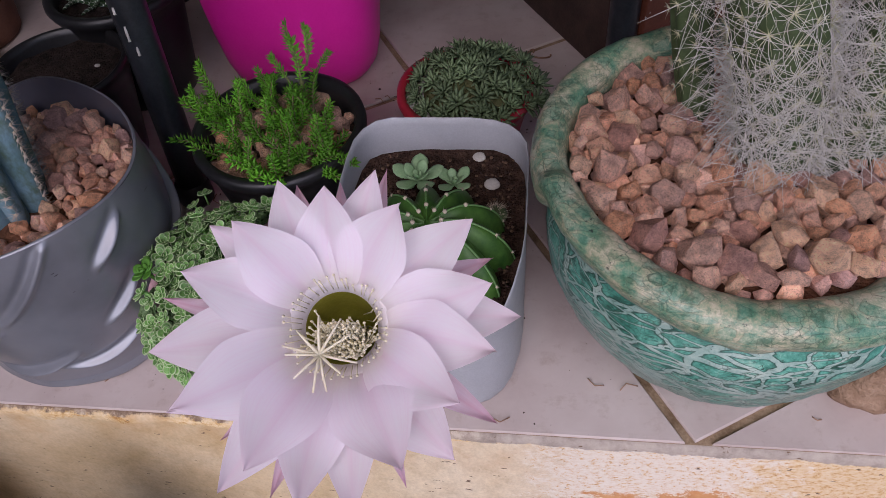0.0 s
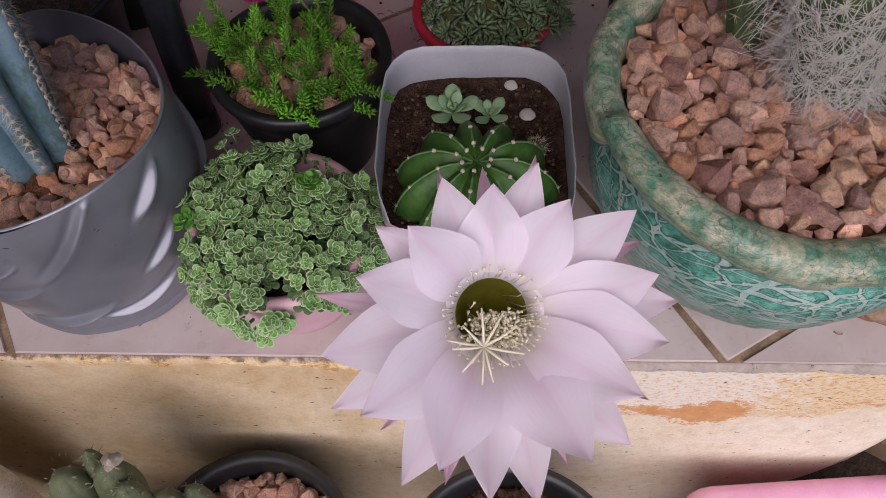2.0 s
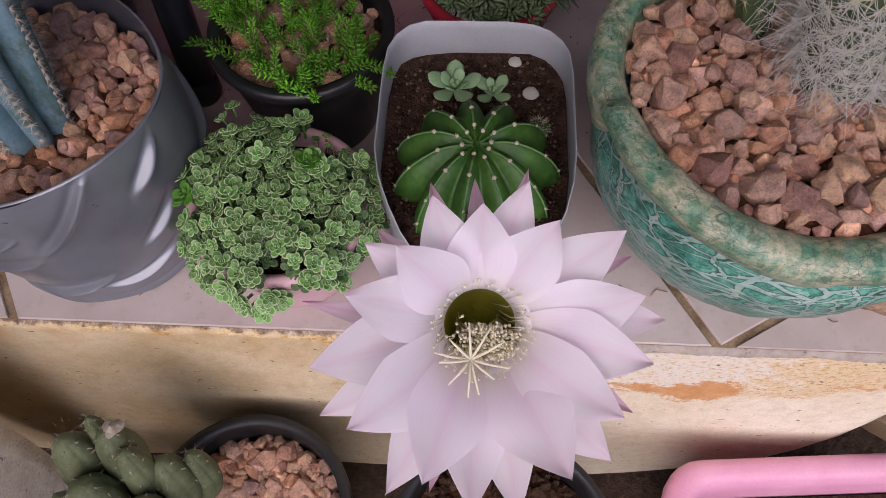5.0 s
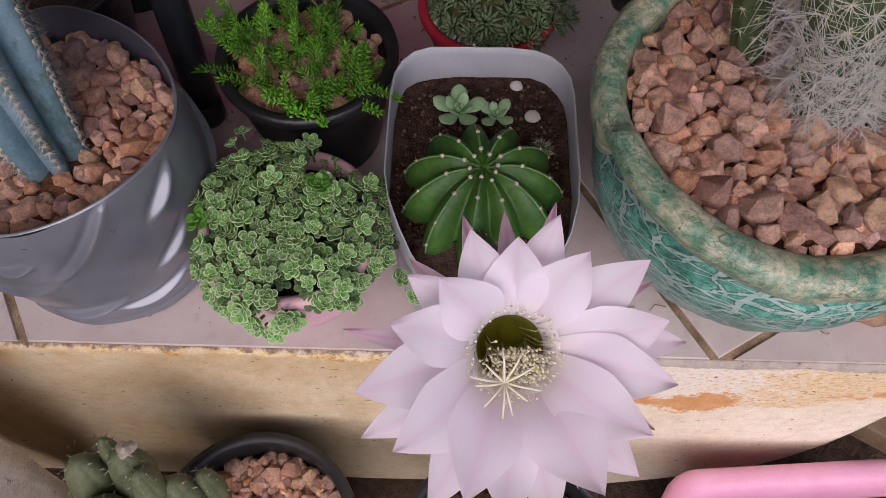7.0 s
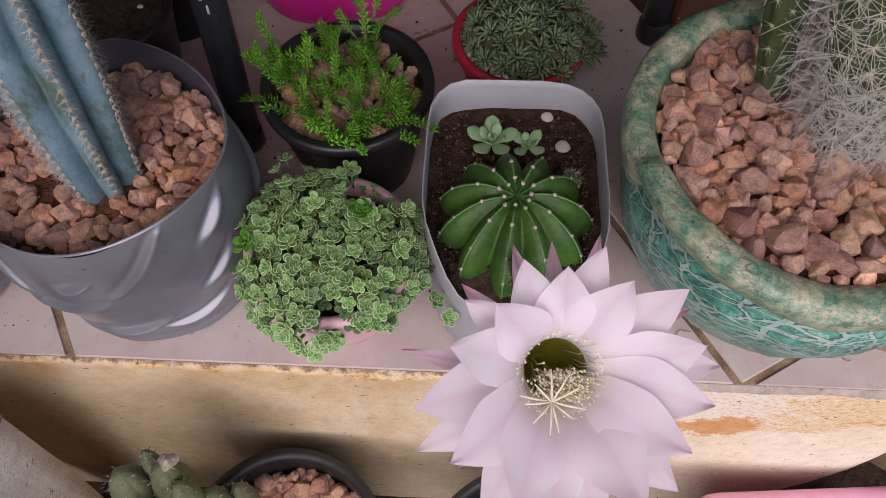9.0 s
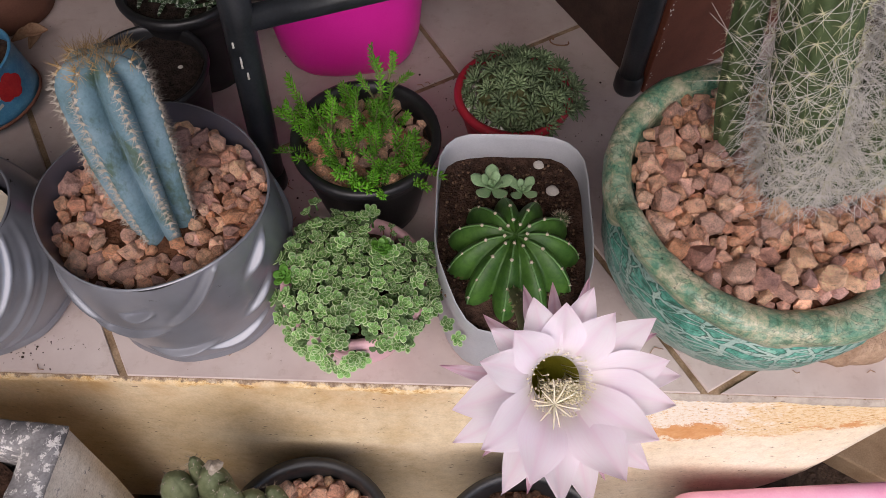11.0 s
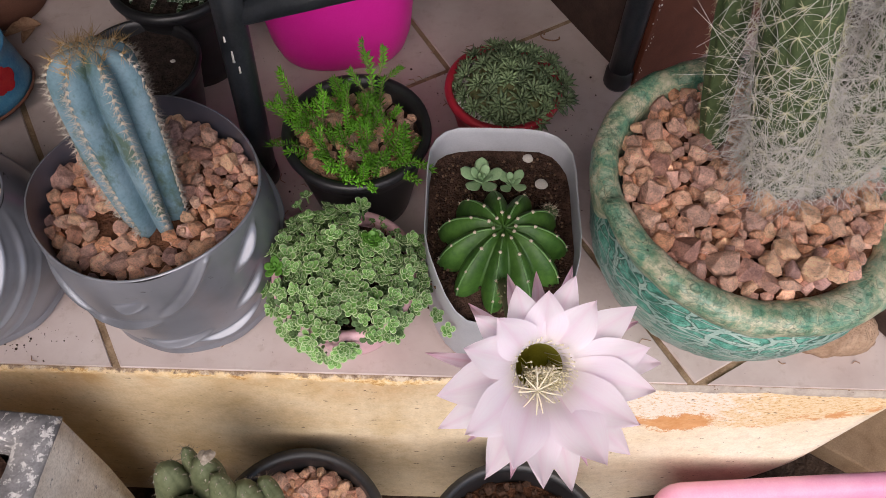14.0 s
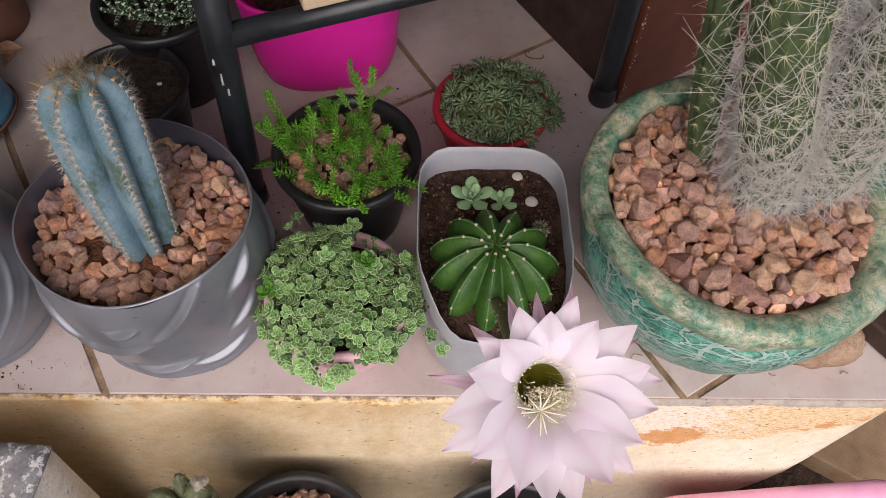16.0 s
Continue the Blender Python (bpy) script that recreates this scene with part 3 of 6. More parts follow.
def stone_meshes(count, mats, seed, sharp=True):
    """Crushed stones with broken faces and slightly worn edges, about one unit across; or smooth pebbles."""
    out, rs = [], random.Random(seed)
    for k in range(count):
        bm = bmesh.new()
        if sharp:
            num, spin, flat = rs.randint(11, 15), rs.uniform(0, 6), rs.uniform(0.62, 0.88)
            for i in range(num):
                z = 1 - 2 * (i + 0.5) / num + rs.uniform(-0.14, 0.14)
                z = max(-0.95, min(0.95, z))
                a, q = i * 2.4 + spin + rs.uniform(-0.5, 0.5), rs.uniform(0.66, 0.88)
                bm.verts.new((q * math.sqrt(1 - z * z) * math.cos(a), q * flat * math.sqrt(1 - z * z) * math.sin(a), q * 0.82 * z))
            bmesh.ops.convex_hull(bm, input=bm.verts)
            bmesh.ops.delete(bm, geom=[v for v in bm.verts if not v.link_faces], context='VERTS')
            bmesh.ops.dissolve_limit(bm, angle_limit=radians(16), verts=bm.verts, edges=bm.edges)
            bmesh.ops.bevel(bm, geom=bm.edges[:], offset=0.02, segments=1, affect='EDGES', clamp_overlap=True)
            bmesh.ops.triangulate(bm, faces=bm.faces[:])
            bmesh.ops.subdivide_edges(bm, edges=[e for e in bm.edges if e.calc_length() > 0.16], cuts=1)
            bmesh.ops.triangulate(bm, faces=bm.faces[:])
            off = Vector((rs.uniform(0, 50), 0, 0))
            for v in bm.verts:
                v.co *= 1 + 0.08 * noise.noise(v.co * 2.6 + off) + 0.065 * noise.noise(v.co * 8 + off)
        else:
            bmesh.ops.create_icosphere(bm, subdivisions=2, radius=1.0)
            planes = [(Vector((rs.gauss(0, 1), rs.gauss(0, 1), rs.gauss(0, 1))).normalized(), rs.uniform(0.8, 0.95)) for i in range(6)]
            sx, sy, sz = rs.uniform(0.72, 0.92), rs.uniform(0.58, 0.78), rs.uniform(0.5, 0.66)
            for v in bm.verts:
                d = v.co.normalized()
                r = min([1.0] + [h / max(0.05, d.dot(p)) for p, h in planes if d.dot(p) > 0.05])
                v.co = Vector((d.x * r * sx, d.y * r * sy, d.z * r * sz))
        me = bpy.data.meshes.new("stone")
        bm.to_mesh(me)
        bm.free()
        me.materials.append(mats)
        me.polygons.foreach_set("use_smooth", [not sharp] * len(me.polygons))
        out.append(me)
    return out


STONES = stone_meshes(22, STONE, 3)
PEBBLES = stone_meshes(5, WHITE_PEBBLE, 9, False)
CLODS = stone_meshes(6, CLOD, 15)


def gravel(parent, inside, bounds, level, size, seed, keep_out=(), layers=2, meshes=None, limit=290, name="stone", spread=0.72):
    """Throws stones onto the surface of a pot: inside(x, y) tells whether a spot lies within the rim, level(x, y) how high it is."""
    rs = random.Random(seed)
    meshes = meshes or STONES
    total = 0
    bed = Geo()
    for lay in range(layers):
        done = []
        x0, x1, y0, y1 = bounds
        if lay == layers - 1 and bed.v:
            part("gravel_bed", bed, STONE_BED, parent, "lower layer of the reddish gravel", smooth=False, kind="stuff")
        for tries in range(9000):
            if total >= limit:
                return
            x, y = rs.uniform(x0, x1), rs.uniform(y0, y1)
            s = size * rs.choice((0.62, 0.75, 0.9, 1.0, 1.0, 1.15, 1.3))
            if not inside(x, y, s * 0.42) or any((x - a) ** 2 + (y - b) ** 2 < (r + s * 0.36) ** 2 for a, b, r in keep_out):
                continue
            if any((x - a) ** 2 + (y - b) ** 2 < (spread * 0.5 * (s + c)) ** 2 for a, b, c in done):
                continue
            done.append((x, y, s))
            z = level(x, y) - (layers - 1 - lay) * size * 0.5 + rs.uniform(-0.12, 0.14) * size
            m = Matrix.Translation((x, y, z)) @ Euler((rs.gauss(0, 0.8), rs.gauss(0, 0.8), rs.uniform(0, 6.28))).to_matrix().to_4x4() @ Matrix.Diagonal((s, s, s, 1))
            me = rs.choice(meshes)
            if lay < layers - 1:
                bed.add([m @ v.co for v in me.vertices], [tuple(p.vertices) for p in me.polygons])
                if len(done) > 420:
                    break
                continue
            part(name, me, None, parent, m=m)
            total += 1


def round_inside(cx, cy, rx, ry=None):
    ry = ry or rx
    return lambda x, y, pad=0.0: ((x - cx) / (rx - pad)) ** 2 + ((y - cy) / (ry - pad)) ** 2 < 1


def soil_disc(parent, rx, ry, z, material, seed, name="soil", rise=0.004, mi=None):
    """A lumpy bed of soil that fills a pot."""
    g = Geo()
    rows = []
    for i in range(13):
        f = i / 12
        rows.append([(rx * f * math.cos(a), ry * f * math.sin(a),
                      z + rise * (1 - f * f) + 0.0035 * noise.noise((60 * rx * f * math.cos(a) + seed, 60 * ry * f * math.sin(a), seed)))
                     for a in (2 * math.pi * j / 40 for j in range(40))])
    g.grid(rows)
    return part(name, g, material, parent)


# ---------------------------------------------------------------- the setting
FLOOR_Z = -0.52
g = Geo()
n = 40
pts = [(-60 + 120 * i / n, -60 + 120 * j / n) for j in range(n + 1) for i in range(n + 1)]
g.add([(x, y, FLOOR_Z + (0.02 * noise.noise((x * 3, y * 3, 0)) if abs(x) + abs(y) < 5 else 0)) for x, y in pts],
      [(j * (n + 1) + i, j * (n + 1) + i + 1, (j + 1) * (n + 1) + i + 1, (j + 1) * (n + 1) + i) for j in range(n) for i in range(n)])
ground = tagged(new("ground", g.mesh("ground", EARTH)), "dark bare earth of the yard", "ground", kind="structure")

# unseen wall, added to keep sky light from coming in behind the bench
g = Geo()
block(g, (5.0, 0.15, 3.0), (0, 1.25, FLOOR_Z + 1.5))
tagged(new("unseen_wall_back", g.mesh("unseen_wall_back", PLASTER, False)), "unseen plain grey wall added to block sky light from behind", "wall", kind="structure")

# unseen ceiling, added so that light falls off towards the back
g = Geo()
block(g, (5.0, 1.98, 0.08), (0, 0.34, 1.54))
tagged(new("ceiling", g.mesh("ceiling", PLASTER, False)), "unseen plain grey ceiling added to shade the back of the bench", "ceiling", kind="structure")

# unseen side wall, added as a sky blocker to darken the left
g = Geo()
block(g, (0.12, 2.7, 2.02), (-1.02, -0.175, FLOOR_Z + 1.01))
tagged(new("unseen_wall_left", g.mesh("unseen_wall_left", PLASTER, False)), "unseen plain grey wall added to cut sky light from the left", "wall", kind="structure")

# masonry bench: painted front, rounded end, mortar bed and tiles
BENCH_END = 0.548
outline = [(-0.95, 0.0), (BENCH_END - 0.03, 0.0), (BENCH_END - 0.012, 0.006), (BENCH_END, 0.03), (BENCH_END + 0.01, 1.17), (-0.95, 1.17)]
g = Geo()
levels = [FLOOR_Z - 0.05, -0.50, -0.47, -0.44, -0.41, -0.38, -0.33, -0.28, -0.22, -0.16, -0.11, -0.05, -0.018, -0.008, -0.0055]
rows = []
for z in levels:
    # the far end is rounded off towards the ground
    cut = 0.24 * max(0.0, (-0.16 - z) / 0.36) ** 3.2 + 0.014 * min(1.0, -z / 0.2)
    ring = []
    for k, (x, y) in enumerate(outline):
        nx, ny = outline[(k + 1) % len(outline)]
        steps = 90 if k == 0 else 1
        for s in range(steps):
            f = s / steps
            px, py = x + (nx - x) * f, y + (ny - y) * f
            if px > 0.0:
                px -= cut * px / BENCH_END
            if py == 0.0:
                py += 0.0022 * noise.noise((px * 9, z * 22, 3.0)) + (0.0035 * max(0, noise.noise((px * 26, 7, z * 40))) if z > -0.02 else 0)
                if z > -0.007:
                    py += 0.004
            ring.append((px, py, z))
    rows.append(ring)
g.grid(rows, 0, True, (False, True))
bench = tagged(new("bench_wall", g.mesh("bench_wall", WALL)), "masonry bench front with worn cream and ochre paint, peeling at one end", "bench", kind="structure")
g = Geo()
g.add([(-0.95, 0.003, -0.003), (BENCH_END - 0.03, 0.003, -0.003), (BENCH_END - 0.004, 0.03, -0.003), (BENCH_END, 1.17, -0.003), (-0.95, 1.17, -0.003)], [(0, 1, 2, 3, 4)])
floor_bed = tagged(new("bench_top", g.mesh("bench_top", GROUT)), "bench top of pinkish ceramic tiles with brown grout", "bench top", kind="structure")


def clip(poly, nx, ny, d):
    """Keeps the part of a polygon where nx*x + ny*y >= d."""
    out = []
    for k, p in enumerate(poly):
        q = poly[(k + 1) % len(poly)]
        a, b = p[0] * nx + p[1] * ny - d, q[0] * nx + q[1] * ny - d
        if a >= 0:
            out.append(p)
        if (a < 0) != (b < 0):
            t = a / (a - b)
            out.append((p[0] + t * (q[0] - p[0]), p[1] + t * (q[1] - p[1])))
    return out


TURN_TILE, TILE_SIZE, JOINT = radians(31), 0.514, 0.0075
ux, uy = math.cos(TURN_TILE), math.sin(TURN_TILE)
for i in range(-4, 4):
    for j in range(-4, 5):
        u0, v0 = 0.257 + TILE_SIZE * i, -0.155 + TILE_SIZE * j
        h = JOINT / 2
        sq = [(u * ux - v * uy, u * uy + v * ux) for u, v in ((u0 + h, v0 + h), (u0 + TILE_SIZE - h, v0 + h), (u0 + TILE_SIZE - h, v0 + TILE_SIZE - h), (u0 + h, v0 + TILE_SIZE - h))]
        poly = clip(clip(clip(clip(sq, 0, 1, 0.0035), 0, -1, -1.16), 1, 0, -0.945), -1, 0, -BENCH_END + 0.002)
        if len(poly) < 3:
            continue
        g = Geo()
        k = len(poly)
        cx, cy = sum(p[0] for p in poly) / k, sum(p[1] for p in poly) / k
        inset = [(x + (cx - x) * 0.004, y + (cy - y) * 0.004) for x, y in poly]
        g.grid([[(x, y, -0.004) for x, y in poly], [(x, y, -0.0012) for x, y in poly], [(x, y, 0.0) for x, y in inset]], 0, True, (False, True))
        part("tile", g, TILE, floor_bed, smooth=False)


# ---------------------------------------------------------------- pots
def plain_pot(parent, r_top, r_foot, h, material, wall=0.004, lip=0.005, lip_h=0.012, name="pot", inner=None, shape=None, n=56, foot=0.0):
    """A thin moulded pot with a rolled lip."""
    g = Geo()
    prof = [(0.0, 0.0), (r_foot * 0.9, 0.0), (r_foot, 0.003)]
    for i in range(1, 7):
        f = i / 7
        prof.append((r_foot + (r_top - r_foot) * f, 0.003 + (h - lip_h - 0.003) * f))
    prof += [(r_top, h - lip_h), (r_top + lip * 0.6, h - lip_h + 0.001), (r_top + lip, h - lip_h * 0.5), (r_top + lip * 0.8, h - 0.001), (r_top + lip * 0.2, h),
             (r_top - wall, h - 0.001), (r_top - wall - 0.001, h - lip_h)]
    for i in range(1, 5):
        f = i / 4
        prof.append((r_top - wall - (r_top - r_foot) * 0.7 * f, h - lip_h - (h - lip_h) * 0.6 * f))
    g.lathe(prof, n, 0, shape)
    return part(name, g, material, parent)


def tubed(path, r, n=5):
    g = Geo()
    g.tube(path, r, n)
    return g


g = Geo()
g.ball((0, 0, 0), 1.0, 0, 1, 8, 5)
AREOLE = g.mesh("areole", WOOL)


# swooping folds pressed into the grey pots: turn, height, half length, slope and bend of each ridge
FOLDS = ((-61, 0.148, 0.36, 0.115, 0.05), (-52, 0.040, 0.42, 0.020, 0.06), (-84, 0.042, 0.40, 0.022, 0.06), (-106, 0.092, 0.42, 0.012, 0.05), (-131, 0.116, 0.30, -0.085, 0.02), (-27, 0.150, 0.20, 0.08, 0.0),
         (-34, 0.092, 0.22, 0.075, 0.05), (-93, 0.132, 0.16, 0.03, 0.15), (-150, 0.060, 0.45, -0.03, 0.04), (-8, 0.07, 0.40, 0.06, 0.03), (25, 0.11, 0.45, 0.05, 0.06), (60, 0.06, 0.5, 0.04, 0.08),
         (100, 0.12, 0.5, 0.05, 0.06), (140, 0.07, 0.5, 0.04, 0.06), (170, 0.12, 0.4, 0.05, 0.05))
# the second pot has folds that run slanting and side by side
SLANTS = tuple((deg + 120 * k, z0, 0.85, 0.085, 0.02) for k in range(3) for deg, z0 in ((-50, 0.028), (-46, 0.064), (-42, 0.100), (-38, 0.134)))


def fold_relief(a, z, folds):
    """Height of the drapery ridges at an angle and height on a pot."""
    out = 0.0
    for k, (deg, z0, length, slope, bend) in enumerate(folds):
        d = (a - radians(deg) + math.pi) % (2 * math.pi) - math.pi
        if abs(d) < length:
            mid = z0 + slope * d + bend * d * d
            fade = math.cos(d / length * math.pi / 2) ** 0.8
            # steep folds are as wide across as level ones
            q = (z - mid) / math.sqrt(1 + ((slope + 2 * bend * d) / 0.1) ** 2)
            out += fade * ((0.0046 + 0.0008 * (k % 3)) * math.exp(-(q / 0.0028) ** 2) + 0.0013 * math.exp(-((q + 0.005) / 0.0065) ** 2) - 0.0022 * math.exp(-((q - 0.006) / 0.004) ** 2))
    return out


def draped_pot(parent, r_top, r_belly, r_foot, h, material, seed, sy=1.0, back=0.015, folds=FOLDS, depth=1.0):
    def lift(a, f):
        return (math.sin(a) * back + 0.004 * math.sin(3 * a + seed) + 0.007 * math.exp(-((a - 1.65) / 0.35) ** 2)) * max(0.0, f) ** 3

    def outer(a, k, r, z):
        f = z / h
        dent = 0.0022 * noise.noise((2.2 * math.cos(a), 2.2 * math.sin(a), z * 16 + seed))
        rr = r + dent + fold_relief(a, z, folds) * depth * min(1.0, max(0.0, (f - 0.07) * 9)) * min(1.0, max(0.0, (1.0 - f) * 30))
        return (rr * math.cos(a), rr * sy * math.sin(a), z + lift(a, f))

    def inner(a, k, r, z):
        return (r * math.cos(a), r * sy * math.sin(a), z + lift(a, z / h))

    g = Geo()
    prof = [(0.0, 0.0), (r_foot * 0.95, 0.0), (r_foot, 0.003), (r_foot * 1.03, 0.008), (r_foot * 1.005, 0.013)]
    for i in range(1, 181):
        f = i / 180
        r = r_foot + (r_belly - r_foot) * math.sin(min(1, f / 0.6) * math.pi / 2)
        if f > 0.6:
            r = r_belly + (r_top - r_belly) * ((f - 0.6) / 0.4) ** 1.6
        prof.append((r, 0.013 + (h - 0.013) * f))
    g.lathe(prof, 320, 0, outer)
    lip = [(r_top, h), (r_top - 0.0008, h + 0.0012), (r_top - 0.0022, h + 0.001)]
    g.lathe(lip, 130, 0, inner)
    lip = [(r_top - 0.0022, h + 0.001)] + [(r_top - 0.0028 - 0.006 * i / 6, h - 0.07 * i / 6) for i in range(1, 7)]
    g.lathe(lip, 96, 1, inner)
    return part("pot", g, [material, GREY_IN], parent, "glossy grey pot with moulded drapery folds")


# tall blue column cactus in a grey pot
def column(pts, rads, ribs, depth, seg=6, top_round=0.8, rows_n=40, sharp=1.4, groove=0.0):
    """Rings of a ribbed cactus stem along a bent axis; returns the rings and, per row, centre, frame and radius."""
    pts = [Vector(p) for p in pts]

    def along(f):
        k = min(int(f * (len(pts) - 1)), len(pts) - 2)
        t = f * (len(pts) - 1) - k
        a, b = pts[max(k - 1, 0)], pts[min(k + 2, len(pts) - 1)]
        p, q = pts[k], pts[k + 1]
        m0, m1 = (q - a) * 0.5, (b - p) * 0.5
        return p * (2 * t ** 3 - 3 * t * t + 1) + m0 * (t ** 3 - 2 * t * t + t) + q * (3 * t * t - 2 * t ** 3) + m1 * (t ** 3 - t * t)

    def radius(f):
        k = min(int(f * (len(rads) - 1)), len(rads) - 2)
        t = f * (len(rads) - 1) - k
        return rads[k] * (1 - t) + rads[k + 1] * t

    rings, info = [], []
    ax = None
    for i in range(rows_n + 1):
        f = i / rows_n
        c = along(f)
        d = (along(min(1, f + 0.02)) - along(max(0, f - 0.02))).normalized()
        ax = (Vector((1, 0, 0)) - d * d.x).normalized() if ax is None else (ax - d * ax.dot(d)).normalized()
        ay = d.cross(ax)
        r = radius(f)
        if f > top_round:
            r *= math.sqrt(max(0.0, 1 - ((f - top_round) / (1 - top_round)) ** 2)) * 0.97 + 0.03
        ring = []
        for j in range(ribs * seg):
            a = 2 * math.pi * j / (ribs * seg)
            wave = abs(math.cos(ribs * a / 2))
            rr = r * (1 - depth * ((1 - wave ** groove) if groove else (1 - wave) ** sharp))
            ring.append(c + rr * (math.cos(a) * ax + math.sin(a) * ay))
        rings.append(ring)
        info.append((c, ax.copy(), ay.copy(), d, r))
    return rings, info


RIBS = 7


def potted_blue_cactus():
    at = (-0.236, 0.107, 0.0)
    t = thing("potted_cactus", at, "blue ribbed column cactus in a glossy grey pot of gravel", "potted cactus")
    draped_pot(t, 0.104, 0.108, 0.093, 0.180, GREY, 4, 0.94, 0.003)
    soil_disc(t, 0.099, 0.092, 0.146, RED_SOIL, 1)
    axis = [(0.004, -0.012, 0.138), (0.004, -0.008, 0.190), (0.003, -0.001, 0.240), (0.003, 0.008, 0.297), (0.003, 0.016, 0.334)]
    rings, info = column(axis, [0.0265, 0.0315, 0.0355, 0.036, 0.033], RIBS, 0.46, 24, 0.80, 60, 1.5, 0.9)
    g = Geo()
    g.grid(rings, 0, True, (True, True))
    part("stem", g, BLUE_CACTUS, t, "powdery blue ribbed stem")
    sp, top = Geo(), Geo()
    rs = random.Random(5)
    for rib in range(RIBS):
        a = 2 * math.pi * rib / RIBS
        for i in range(6 + rib % 2, 58, 2):
            c, ax, ay, d, r = info[i]
            out = math.cos(a) * ax + math.sin(a) * ay
            p = c + out * r * 0.985
            high = i > 54
            part('areole', AREOLE, None, t, m=Matrix.Translation(p) @ Matrix.Diagonal((0.0016, 0.0016, 0.0016, 1)))
            for k in range(18 if high else 17):
                w = (out * rs.uniform(0.3, 1.0) + d * rs.uniform(-0.8, 1.0 if not high else 1.6) + out.cross(d) * rs.uniform(-1, 1)).normalized()
                (top if high else sp).spike(p, p + w * rs.uniform(0.005, 0.011 if not high else 0.018), 0.0003)
    c, ax, ay, d, r = info[-1]
    for k in range(520):
        w = (d * rs.uniform(0.2, 1.4) + ax * rs.uniform(-1, 1) + ay * rs.uniform(-1, 1)).normalized()
        p = c - d * 0.008 + (ax * rs.uniform(-1, 1) + ay * rs.uniform(-1, 1)) * 0.015
        top.spike(p, p + w * rs.uniform(0.009, 0.022), 0.00034)
    part("spine_coat", sp, SPINE, t, kind="stuff")
    part("crown_tuft", top, GOLD_SPINE, t, "golden crown spines", kind="stuff")
    gravel(t, round_inside(0, 0, 0.101, 0.094), (-0.105, 0.105, -0.1, 0.1), lambda x, y: 0.156 + 0.11 * y, 0.0148, 11, [(0.004, -0.012, 0.027), (-0.036, -0.022, 0.010)], 2, None, 285, 'stone', 0.88)
    return t


potted_blue_cactus()


def second_grey_pot():
    t = thing("grey_planter", (-0.462, 0.095, 0.0), "glossy grey draped pot with a pale cream filling", "pot")
    draped_pot(t, 0.083, 0.105, 0.085, 0.15, GREY, 9, 0.95, 0.01, SLANTS, 0.42)
    soil_disc(t, 0.072, 0.068, 0.115, CREAM, 4, "filling")


second_grey_pot()


# glazed green bowl with gravel and shaggy cacti
GREEN_AT = (0.32, 0.125, 0.0)


